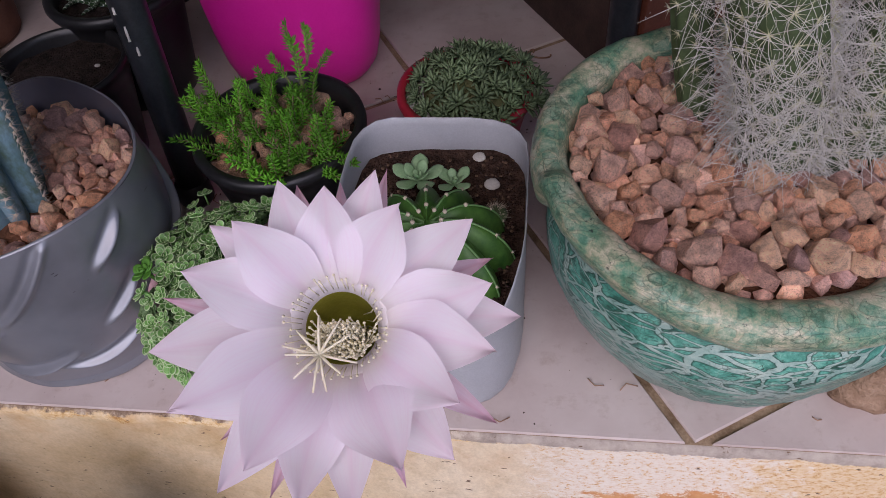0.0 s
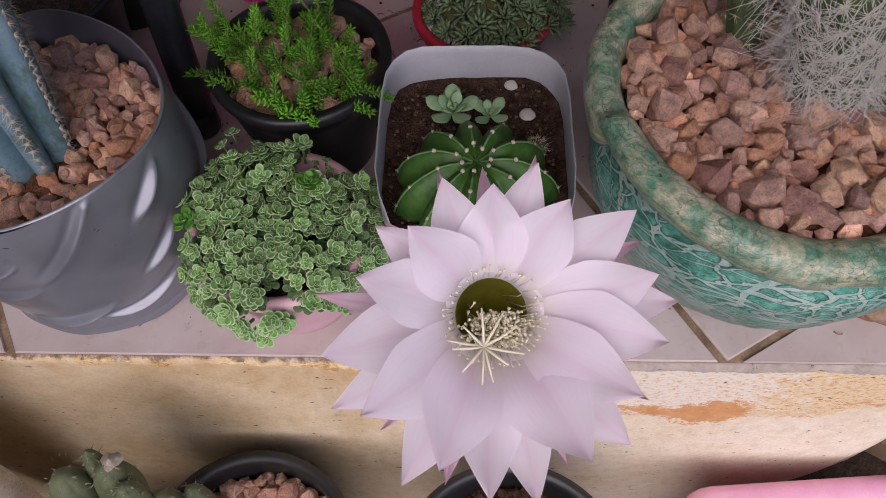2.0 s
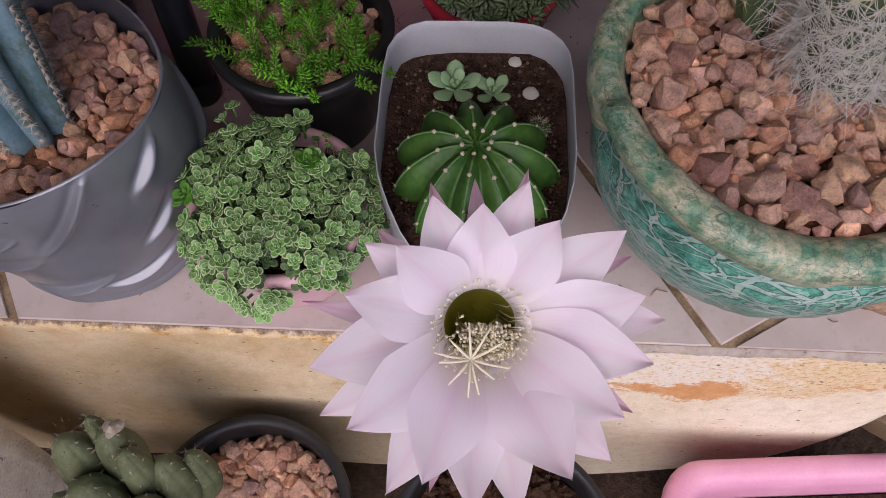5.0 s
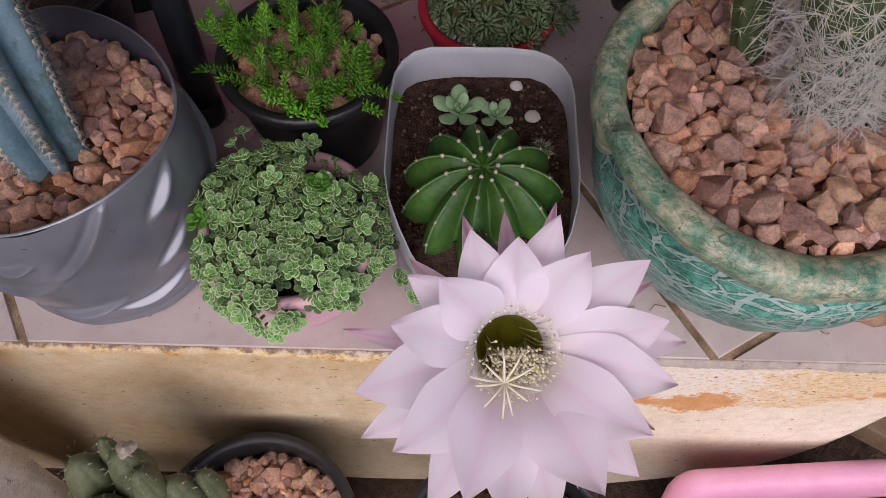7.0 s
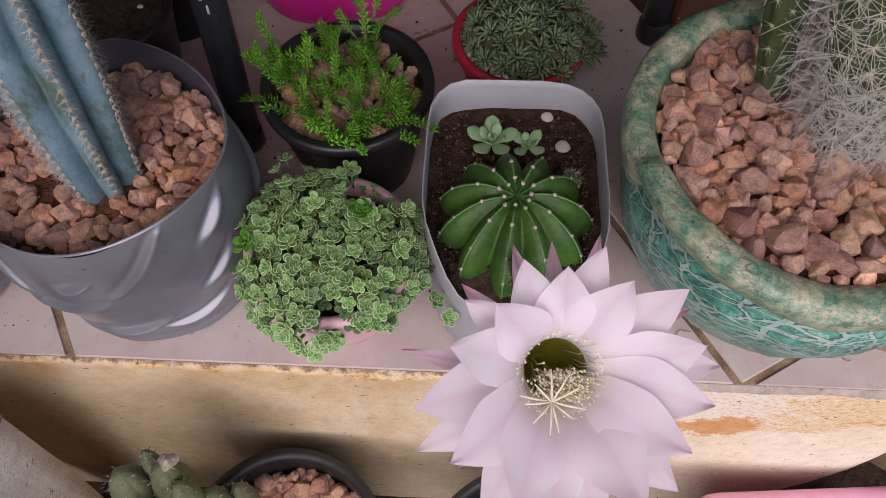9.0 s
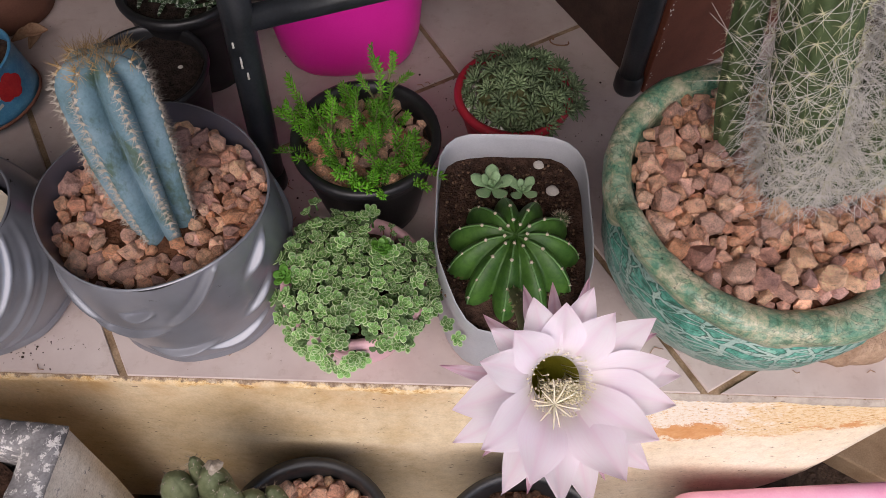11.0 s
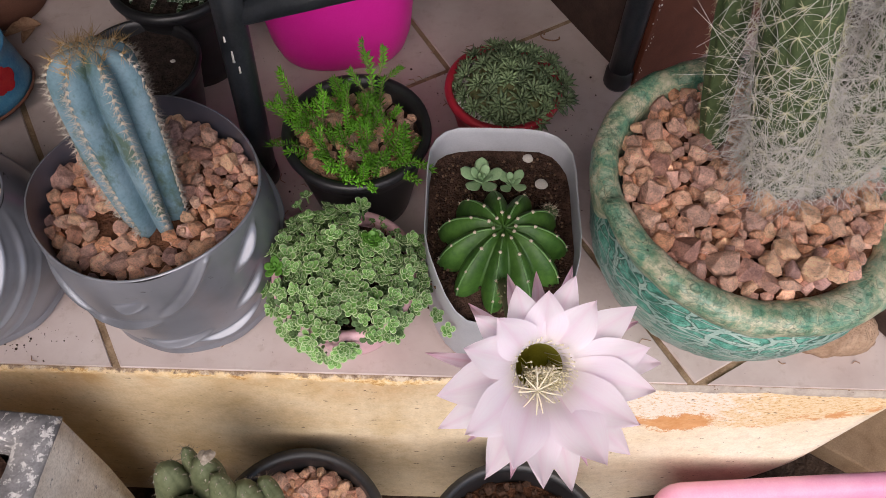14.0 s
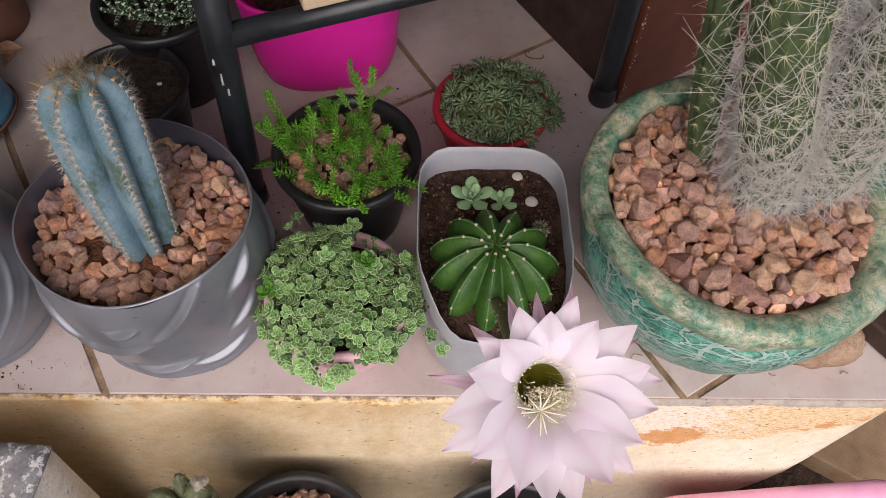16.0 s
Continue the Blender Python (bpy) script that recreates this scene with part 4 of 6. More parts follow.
def shaggy_bowl():
    t = thing("potted_cactus", GREEN_AT, "shaggy white-haired cacti in a green glazed bowl of gravel", "potted cactus")

    def lobe(a):
        """Runs from 0 to 1 along each of the five folds of the rim."""
        return ((a - radians(196)) / (2 * math.pi / 5)) % 1.0

    def wavy(a, k, r, z):
        u = lobe(a)
        swell = u ** 1.3 * min(1.0, (1 - u) * 14) * (0.75 + 0.35 * math.sin(2.1 * a + 1.0))
        f = min(1.0, max(0.0, (z - 0.10) / 0.08))
        wave = (0.006 * math.sin(2 * a + 0.4) + 0.009 * math.sin(a) - 0.006 * swell) * f ** 1.5
        out = 0.0
        if k >= LIP:
            # the lip is pulled out and down towards the end of each fold
            turn = max(0.0, 1 - (k - LIP) / 11.0)
            out = 0.009 * swell * turn
            wave -= 0.016 * swell * turn ** 1.5
            out -= 0.009 * math.cos(a) * min(1.0, max(0.0, (k - LIP - 6) / 6.0))
        rr = r + out + 0.006 * math.sin(5 * a + 1.1) * f * (k < LIP) + 0.0012 * noise.noise((11 * math.cos(a), 11 * math.sin(a), z * 70)) + 0.0018 * noise.noise((3 * math.cos(a), 3 * math.sin(a), z * 30))
        return (rr * math.cos(a), rr * math.sin(a), z + wave)

    LIP = 100
    g = Geo()
    prof = [(0.0, 0.0), (0.078, 0.0), (0.087, 0.003)]
    for i in range(1, 24):
        f = i / 23
        prof.append((0.087 + 0.054 * math.sin(min(1.0, f * 1.25) * math.pi / 2) ** 1.05 - 0.012 * max(0.0, f - 0.8) / 0.2, 0.003 + 0.163 * f))
    prof += [(0.1280, 0.169), (0.1270, 0.174), (0.1270, 0.182)]
    g.lathe(prof, 220, 0, wavy)
    bowl = part("pot", g, GLAZE, t, "green crackle-glazed bowl")
    lip = []
    for i in range(17):
        b = -2.2 + 5.1 * i / 16
        lip.append((0.1325 + 0.0155 * math.cos(b), 0.1885 + 0.0140 * math.sin(b)))
    lip += [(0.1165 - 0.003 * i, 0.186 - 0.012 * i) for i in range(5)]
    g = Geo()
    g.lathe(lip, 220, 0, lambda a, k, r, z: wavy(a, k + LIP, r, z))
    part("rim", g, GLAZE_RIM, bowl, "rolled wavy rim in olive and cream glaze")
    soil_disc(t, 0.118, 0.118, 0.176, RED_SOIL, 2)

    # stems: a broad ribbed one, a slimmer one leaning away, a thin one beside them
    stems = [("stem", [(0.006, -0.004, 0.165), (0.0, 0.008, 0.23), (-0.022, 0.020, 0.31), (-0.046, 0.03, 0.41), (-0.052, 0.034, 0.45)], [0.024, 0.029, 0.029, 0.028, 0.026], 13, 0.16, DULL_CACTUS),
             ("stem", [(0.035, 0.01, 0.165), (0.06, 0.02, 0.22), (0.07, 0.036, 0.29), (0.078, 0.05, 0.37), (0.08, 0.055, 0.39)], [0.024, 0.032, 0.036, 0.036, 0.03], 13, 0.16, DULL_CACTUS),
             ("stem", [(-0.036, 0.05, 0.17), (-0.05, 0.056, 0.23), (-0.064, 0.062, 0.31), (-0.078, 0.068, 0.40)], [0.012, 0.014, 0.0145, 0.012], 8, 0.2, DULL_CACTUS)]
    rs = random.Random(21)
    hair, star = Geo(), Geo()
    for s, (nm, axis, rads, ribs, depth, material) in enumerate(stems):
        axis = [(x + 0.008, y, z) for x, y, z in axis]
        rings, info = column(axis, rads, ribs, depth, 5, 0.85, 34)
        g = Geo()
        g.grid(rings, 0, True, (True, True))
        part(nm, g, material, t, "dull green ribbed stem")
        for rib in range(ribs):
            a = 2 * math.pi * rib / ribs
            for i in range(2 + rib % 2, 34, 2 if s < 2 else 3):
                c, ax, ay, d, r = info[i]
                out = math.cos(a) * ax + math.sin(a) * ay
                p = c + out * r
                side = out.cross(d)
                count = 10 if s < 2 else 8
                for k in range(count):
                    b = 2 * math.pi * k / count + rs.uniform(-0.3, 0.3)
                    w = (out * rs.uniform(0.35, 0.8) + d * math.cos(b) + side * math.sin(b)).normalized()
                    star.spike(p, p + w * (rs.uniform(0.008, 0.017) if s < 2 else rs.uniform(0.004, 0.009)), 0.00036)
                if s == 2:
                    continue
                f = i / 34
                # long tangled hair, thick at the foot and over the leaning stem
                many = (34 if f < 0.40 else 12 if f < 0.6 else 4) if s == 0 else 30
                for k in range(many):
                    w = (out * rs.uniform(0.05, 0.55) + d * rs.uniform(-1.0, 0.9) + side * rs.uniform(-1.2, 1.2)).normalized()
                    ln = rs.uniform(0.010, 0.026) * (1.0 if f < 0.4 else 1.35)
                    bend = Vector((rs.uniform(-1, 1), rs.uniform(-1, 1), rs.uniform(-1.0, 0.8))) * ln * 1.35
                    q = [p + w * ln * u + bend * u * u - out * 0.35 * ln * u * u for u in (0, 0.25, 0.5, 0.75, 1.0)]
                    hair.tube(q, [0.00023, 0.00023, 0.00022, 0.0002, 0.00012], 3, 0, (False, False))
    part("star_spine_coat", star, PALE_SPINE, t, "pale yellow star spines", kind="stuff")
    part("hair", hair, WHITE_HAIR, t, "long tangled white hair", kind="stuff")
    gravel(t, round_inside(-0.008, 0, 0.119), (-0.13, 0.13, -0.13, 0.13), lambda x, y: 0.191 + 0.004 * math.sin(30 * x) + 0.02 * y, 0.0168, 5, [(0.028, 0.004, 0.026), (-0.028, 0.05, 0.008)], 2, None, 299, 'stone', 0.91)


shaggy_bowl()


# cut plastic bottle with a round cactus, rosettes and the flower
JUG_AT = (0.09, 0.12, 0.0)


def octo(hx, hy, ch, z, bulge=0.0, per=5):
    """A ring in the shape of a rectangle with wide rounded corners."""
    ring = []
    for sx, sy, a0 in ((1, 1, 0.0), (-1, 1, math.pi / 2), (-1, -1, math.pi), (1, -1, 1.5 * math.pi)):
        for i in range(per + 1):
            a = a0 + math.pi / 2 * i / per
            e = 0.75
            ring.append((sx * (hx - ch) + ch * math.copysign(abs(math.cos(a)) ** e, math.cos(a)),
                         sy * (hy - ch) + ch * math.copysign(abs(math.sin(a)) ** e, math.sin(a)), z))
    out = []
    for k, p in enumerate(ring):
        q = ring[(k + 1) % len(ring)]
        out.append(p)
        if k % (per + 1) == per:
            out += [tuple(p[i] + (q[i] - p[i]) * f for i in range(3)) for f in (0.25, 0.5, 0.75)]
    return out


def bottle_planter():
    t = thing("potted_cactus", JUG_AT, "round green cactus and mint rosettes in a cut plastic bottle", "potted cactus")
    g = Geo()
    rows = []

    def rim(x, y, z):
        """The cut edge dips at the front and is a little uneven."""
        f = max(0.0, (z - 0.05) / 0.098)
        x *= 1 - (0.30 if x < 0 else 0.14) * max(0.0, -0.035 - y) / 0.065
        return (x, y, z + f * (-0.009 - 0.047 * (max(0.0, -0.062 - y) / 0.040) ** 1.2 + 0.0025 * noise.noise((x * 30, y * 30, 1))))
    for z, s in ((0.0, 0.90), (0.004, 0.965), (0.012, 0.985), (0.05, 0.985), (0.09, 0.99), (0.12, 0.995), (0.14, 1.0), (0.148, 1.0), (0.1486, 0.994), (0.1482, 0.988), (0.14, 0.982), (0.11, 0.978), (0.08, 0.975), (0.05, 0.97)):
        rows.append([rim(x + 0.002, y, zz) for x, y, zz in octo(0.0745 * s, 0.1015 * s, 0.052 * s, z)])
    g.grid(rows, 0, True, (True, False))
    part("bottle", g, MILKY, t, "cut milky plastic bottle")
    g = Geo()
    rows = []
    for i in range(16):
        f = i / 15
        rows.append([((x + 0.002) * (1 - (0.30 if x < 0 else 0.14) * max(0.0, -0.035 - y) / 0.065), y, 0.101 + 0.003 * noise.noise((x * 55, y * 55, 4)) + 0.0022 * noise.noise((x * 190, y * 190, 4)) + 0.004 * f ** 6 * (y > -0.05) - 0.4 * max(0.0, -0.062 - y)) for x, y, z in octo(0.0722 * f + 1e-4, 0.099 * f + 1e-4, 0.050 * f + 5e-5, 0)])
    g.grid(rows)
    part("soil", g, SOIL, t)

    # crumbs of bark and perlite in the soil
    rs = random.Random(13)
    for nm, num, material in (("soil_crumb", 620, DARK_CRUMB), ("bark_crumb", 420, BARK)):
        crumb = Geo()
        for k in range(num):
            x, y = rs.uniform(-0.066, 0.066), rs.uniform(-0.07, 0.092)
            s = rs.uniform(0.0006, 0.0021)
            crumb.ball((x, y, 0.1038), s, 0, 0.7, 5, 3)
        part(nm, crumb, material, t, kind="stuff")
    for x, y, s in ((0.046, 0.057, 0.0092), (0.033, 0.090, 0.0078)):
        part("pebble", PEBBLES[0], None, t, "white pebble", m=Matrix.Translation((x, y, 0.1045)) @ Matrix.Rotation(s * 200, 4, 'Z') @ Matrix.Diagonal((s, s * 1.25, s * 0.5, 1)))

    # flattened ribbed globe
    body, sp = Geo(), Geo()
    R, RZ, cx, cy, cz, ribs, seg, nrow = 0.0655, 0.056, 0.003, -0.023, 0.094, 11, 12, 30

    def skin(f, a, lift=0.0):
        """f: 0 at the crown, 1 at the foot."""
        b = 0.03 + f * 2.44
        rr = R * math.sin(b) ** 0.92
        w = 0.5 + 0.5 * math.cos(ribs * a)
        rr *= 1 - 0.29 * (1 - w ** 0.5) * min(1, f * 9)
        rr += lift * math.sin(b)
        dip = -0.006 * max(0, 1 - f * 7)
        return Vector((cx + rr * math.cos(a), cy + rr * math.sin(a), cz + (RZ + lift) * math.cos(b) * (0.93 + 0.07 * w) + dip))

    body.grid([[skin(i / nrow, 2 * math.pi * j / (ribs * seg)) for j in range(ribs * seg)] for i in range(nrow + 1)][::-1], 0, True, (True, True))
    part("body", body, GREEN_CACTUS, t, "glossy green ribbed globe")
    for rib in range(ribs):
        a = 2 * math.pi * rib / ribs
        path = [skin(0.05 + 0.8 * i / 16, a, 0.0002) for i in range(17)]
        part('rib_line', tubed(path, 0.0009), RIB_LINE, t)
        for f in (0.045, 0.16, 0.34, 0.5, 0.66, 0.8):
            f += 0.025 * (rib % 2)
            p = skin(f, a, 0.0006)
            out = (p - Vector((cx, cy, cz))).normalized()
            big = 0.0018 if f < 0.25 else 0.0013
            part("areole", AREOLE, None, t, m=Matrix.Translation(p) @ Matrix.Diagonal((big, big, big, 1)))
            for k in range(7):
                w = (out + Vector((rs.uniform(-1, 1), rs.uniform(-1, 1), rs.uniform(-1, 1))) * 0.9).normalized()
                sp.spike(p, p + w * rs.uniform(0.002, 0.0042), 0.0003)
    part("spine_coat", sp, SPINE, t, kind="stuff")

    # two mint rosettes and a tiny spiny seedling
    def rosette(cx, cy, s, count, spin):
        ros = new("rosette")
        ros.parent, ros.location = t, (cx, cy, 0.108)
        tagged(ros, "mint green rosette")
        for ring, (num, el, ln) in enumerate(((count, 0.28, 1.0), (count - 1, 0.75, 0.72), (3, 1.15, 0.42))):
            for k in range(num):
                g = Geo()
                fat_leaf(g, spin + 2 * math.pi * (k + 0.5 * ring) / num, el, ln * s, 0.62 * ln * s, 0.13 * s)
                part("leaf", g, ROSETTE_LEAF, ros)

    rosette(-0.017, 0.057, 0.0245, 5, 0.3)
    rosette(0.0145, 0.053, 0.0185, 4, 0.9)
    g, sp = Geo(), Geo()
    g.ball((0, 0, 0), 0.0085, 0, 0.9, 14, 9)
    for k in range(150):
        w = Vector((rs.gauss(0, 1), rs.gauss(0, 1), abs(rs.gauss(0, 1)))).normalized()
        sp.spike(w * 0.008, w * 0.012 + Vector((rs.uniform(-1, 1), rs.uniform(-1, 1), 0)) * 0.003, 0.00022)
    seed = part("seedling", g, DULL_CACTUS, t, "tiny round spiny seedling", m=Matrix.Translation((0.052, 0.019, 0.108)))
    part("spine_coat", sp, WOOL, seed, kind="stuff")
    return t


def fat_leaf(g, a, el, length, width, thick, mi=0, rim=None, tip=0.0):
    """A thick rounded leaf that leaves the centre at angle a and elevation el, with a small pointed tip."""
    out = Vector((math.cos(a) * math.cos(el), math.sin(a) * math.cos(el), math.sin(el)))
    side = Vector((-math.sin(a), math.cos(a), 0))
    up = out.cross(side)
    if up.z < 0:
        up = -up
    rows = []
    for u, w in ((0.04, 0.25), (0.25, 0.52), (0.5, 0.88), (0.68, 1.0), (0.84, 0.82), (0.94, 0.46), (1.0 + tip, 0.05)):
        c = out * length * u + up * 0.10 * length * u * u
        hw, th = width * w * 0.5, thick * (0.35 + 0.65 * w)
        rows.append([c + side * hw * math.cos(b) + up * th * 0.5 * math.sin(b) * (1.0 if math.sin(b) < 0 else 0.7) for b in (2 * math.pi * j / 8 for j in range(8))])
    g.grid(rows, mi, True, (True, True))


bottle_planter()


# ---------------------------------------------------------------- the flower
FLOWER = Vector((0.0984, -0.1147, 0.3157))
AXIS = Vector((0.08, -0.56, 0.82)).normalized()
ACROSS = Vector((0, 1, 0)).cross(AXIS).normalized()


def petal_geo(length, width, bow, seed, mucro=0.06, fold=0.10):
    """A petal along +y from its base to its tip: ovate, a little channelled along the keel, bowed up, with a drawn-out point."""
    rs = random.Random(seed)
    g = Geo()
    nu, nv = 11, 18
    ph, skew, wob = rs.uniform(0, 6), rs.uniform(-0.035, 0.035), rs.uniform(0.6, 1.3)
    nick = [rs.uniform(-1, 1) for k in range(2 * (nv + 1))]
    for i in range(nv + 1):
        v = i / nv
        if v < 0.52:
            w = 0.60 + 0.40 * math.sin(v / 0.52 * math.pi / 2)
        else:
            q = (v - 0.52) / 0.48
            w = (1 - q ** 1.75) * (1 - 0.22 * q) * (1 - mucro) + mucro * (1 - q) ** 0.6
        for j in range(nu):
            u = j / (nu - 1) * 2 - 1
            edge = 0.012 * nick[2 * i + (u > 0)] * abs(u) ** 3 * min(1, 3 * v) * (1 - v)
            x = u * (w + edge) * width / 2 + skew * length * math.sin(math.pi * v)
            y = length * v
            z = bow * length * math.sin(math.pi * v ** 0.85) + fold * width * w * (u * u - 0.3) * (1.15 - 1.5 * v) - 0.025 * width * math.exp(-(u * 5) ** 2) * (1 - 0.5 * v)
            z += wob * (0.0007 * math.sin(ph + 6 * v + 2.5 * u) + 0.0006 * u * math.sin(2 * ph + 9 * v)) * min(1.0, 2 * v)
            k = g.add([(x, y, z)], [])
            g.uv[k] = (j / (nu - 1), v)
    for i in range(nv):
        for j in range(nu - 1):
            g.f.append((i * nu + j, i * nu + j + 1, (i + 1) * nu + j + 1, (i + 1) * nu + j))
            g.m.append(0)
    return g


def flower():
    t = thing("cactus_flower", FLOWER, "large open pale pink cactus flower on a long tube", "flower")
    t.rotation_euler = Matrix((ACROSS, AXIS.cross(ACROSS), AXIS)).transposed().to_euler()
    rs = random.Random(31)
    # turn about the axis in degrees, reach from the axis and height of the tip, width
    inner = ((115, 0.0561, 0.0265, 0.022), (97, 0.0500, 0.0290, 0.026), (65, 0.0506, 0.0285, 0.027), (21, 0.0600, 0.0255, 0.027), (-2, 0.0595, 0.0305, 0.027), (-22, 0.0525, 0.0385, 0.028),
             (-53, 0.0530, 0.0425, 0.033), (-112, 0.0520, 0.0400, 0.030), (-146, 0.0563, 0.0365, 0.030), (164, 0.0530, 0.0345, 0.027), (136, 0.0480, 0.0370, 0.026))
    behind = ((80, 0.0595, 0.0222, 0.020), (43, 0.0644, 0.0215, 0.025), (9, 0.0690, 0.0110, 0.024), (-39, 0.0630, 0.0295, 0.027), (-75, 0.0640, 0.0320, 0.023), (-91, 0.0590, 0.0365, 0.027),
              (-118, 0.0680, 0.0255, 0.024), (-167, 0.0647, 0.0232, 0.028), (-148, 0.0700, 0.0085, 0.022), (145, 0.0560, 0.0270, 0.021))
    outer = ((-25, 0.0700, 0.0020, 0.013), (114, 0.0600, -0.0060, 0.011), (97, 0.0580, -0.0060, 0.010), (79, 0.0640, 0.0040, 0.010), (176, 0.0700, 0.0010, 0.010), (143, 0.0560, -0.0200, 0.011),
             (-104, 0.0640, 0.0160, 0.011), (-60, 0.0640, 0.0060, 0.009), (-131, 0.0620, 0.0000, 0.009), (30, 0.0650, 0.0000, 0.012))
    kinds = (("petal", inner, 0.0172, 0.0030, 0.10, PETAL, "", 0.12), ("petal", behind, 0.0165, -0.0015, 0.07, PETAL, "", 0.14), ("outer_petal", outer, 0.0155, -0.0070, 0.04, SEPAL, "narrow pinker outer petal", 0.22))
    for name, rows, r0, z0, bow, material, lab, fold in kinds:
        for k, (turn, reach, high, width) in enumerate(rows):
            ln, el = math.hypot(reach - r0, high - z0), math.atan2(high - z0, reach - r0)
            lift = 0.0007 * (k % 3 - 1)
            m = Matrix.Rotation(radians(turn) - math.pi / 2, 4, 'Z') @ Matrix.Translation((0, r0, z0 + lift)) @ Matrix.Rotation(el, 4, 'X') @ Matrix.Rotation(rs.uniform(-0.10, 0.10), 4, 'Y')
            part(name, petal_geo(ln, width, bow, 10 * len(name) + k, 0.06, fold), material, t, lab, m=m)
    # throat: a pale funnel that turns green inside
    g = Geo()
    g.lathe([(0.0200, 0.0050), (0.0192, 0.0047), (0.0182, 0.0038), (0.0165, 0.0008), (0.0148, -0.0030), (0.0140, -0.0065)], 48, 0)
    part("funnel", g, THROAT_PALE, t, "pale greenish white funnel")
    g = Geo()
    g.lathe([(0.0142, -0.0055), (0.0135, -0.009), (0.0124, -0.015), (0.0102, -0.024), (0.0072, -0.034), (0.0, -0.039)], 48, 0)
    part("throat", g, THROAT, t, "deep olive green throat")
    # stamens: a ring on the funnel and a sheaf that lies in the lower half of the throat
    st = Geo()
    for k in range(44):
        a = 2 * math.pi * k / 44 + rs.uniform(-0.04, 0.04)
        r1 = rs.uniform(0.0168, 0.0200)
        p, q = Vector((0.0152 * math.cos(a), 0.0152 * math.sin(a), -0.002)), Vector((r1 * math.cos(a), r1 * math.sin(a), rs.uniform(0.0075, 0.0105)))
        st.tube([p, (p + q) / 2 + Vector((0, 0, 0.0006)), q], 0.00022, 4, 0)
        st.ball(q, 0.0006, 0, 1.8, 6, 4)
    part("stamen_ring", st, STAMEN, t, "ring of cream stamens", kind="stuff")
    st = Geo()
    for k in range(480):
        a = -math.pi / 2 + rs.gauss(0.2, 0.62)
        r1 = rs.uniform(0.001, 0.0140)
        p = Vector((0.0085 * math.cos(a), 0.0085 * math.sin(a), -0.02))
        q = Vector((r1 * math.cos(a) + rs.gauss(0.001, 0.003), r1 * math.sin(a) + 0.0028, rs.uniform(0.002, 0.012)))
        st.tube([p, (p + q) / 2 + Vector((0, -0.002, 0)), q], 0.00028, 4, 0)
        st.ball(q, 0.00062, 0, 2.4, 6, 4)
    part("stamen_sheaf", st, STAMEN, t, "sheaf of cream stamens", kind="stuff")
    g = Geo()
    hub = Vector((-0.0040, -0.0100, 0.0130))
    g.tube([(0, -0.004, -0.03), (0, -0.009, -0.006), hub], 0.0009, 6, 0)
    for k in range(11):
        a = 2 * math.pi * k / 11 + rs.uniform(-0.26, 0.26)
        ln = rs.uniform(0.0100, 0.0160)
        tip = hub + Vector((math.cos(a) * ln, math.sin(a) * ln, rs.uniform(0.0005, 0.005)))
        g.tube([hub, (hub + tip) / 2 + Vector((0, 0, 0.0012)), tip], [0.00062, 0.0005, 0.00036], 6, 0)
    part("stigma", g, STAMEN, t, "cream star-shaped stigma")
    # scaly tube down to the flank of the cactus
    inv = t.rotation_euler.to_matrix().inverted()
    foot = inv @ (Vector((0.093, 0.048, 0.122)) - FLOWER)
    knee = inv @ (Vector((0.094, -0.030, 0.232)) - FLOWER)
    path, rads = [], []
    for i in range(13):
        f = i / 12
        p = Vector((0, 0, -0.004)) * (1 - f) ** 2 + knee * 2 * f * (1 - f) + foot * f * f
        path.append(p)
        rads.append(0.0110 * (1 - f) ** 1.3 + 0.0058)
    g = Geo()
    g.tube(path, rads, 14, 0, (False, True))
    part("tube", g, TUBE_SKIN, t, "greenish scaly flower tube")
    g = Geo()
    for k in range(70):
        f = rs.uniform(0.02, 0.98)
        i = min(int(f * 12), 11)
        c = path[i].lerp(path[i + 1], f * 12 - i)
        d = (path[i] - path[i + 1]).normalized()
        o = d.orthogonal().normalized()
        o = Matrix.Rotation(rs.uniform(0, 6.28), 3, d) @ o
        r = rads[i]
        g.spike(c + o * r, c + o * (r + 0.003) + d * rs.uniform(0.005, 0.011) * (1.5 - f), 0.0012)
    part("scale_coat", g, TUBE_SKIN, t, kind="stuff")
    return t


THROAT_PALE = leafy("pale_throat", (0.86, 0.81, 0.84), (0.90, 0.85, 0.89), 0.5, 0.3, 0.0, 60)
flower()


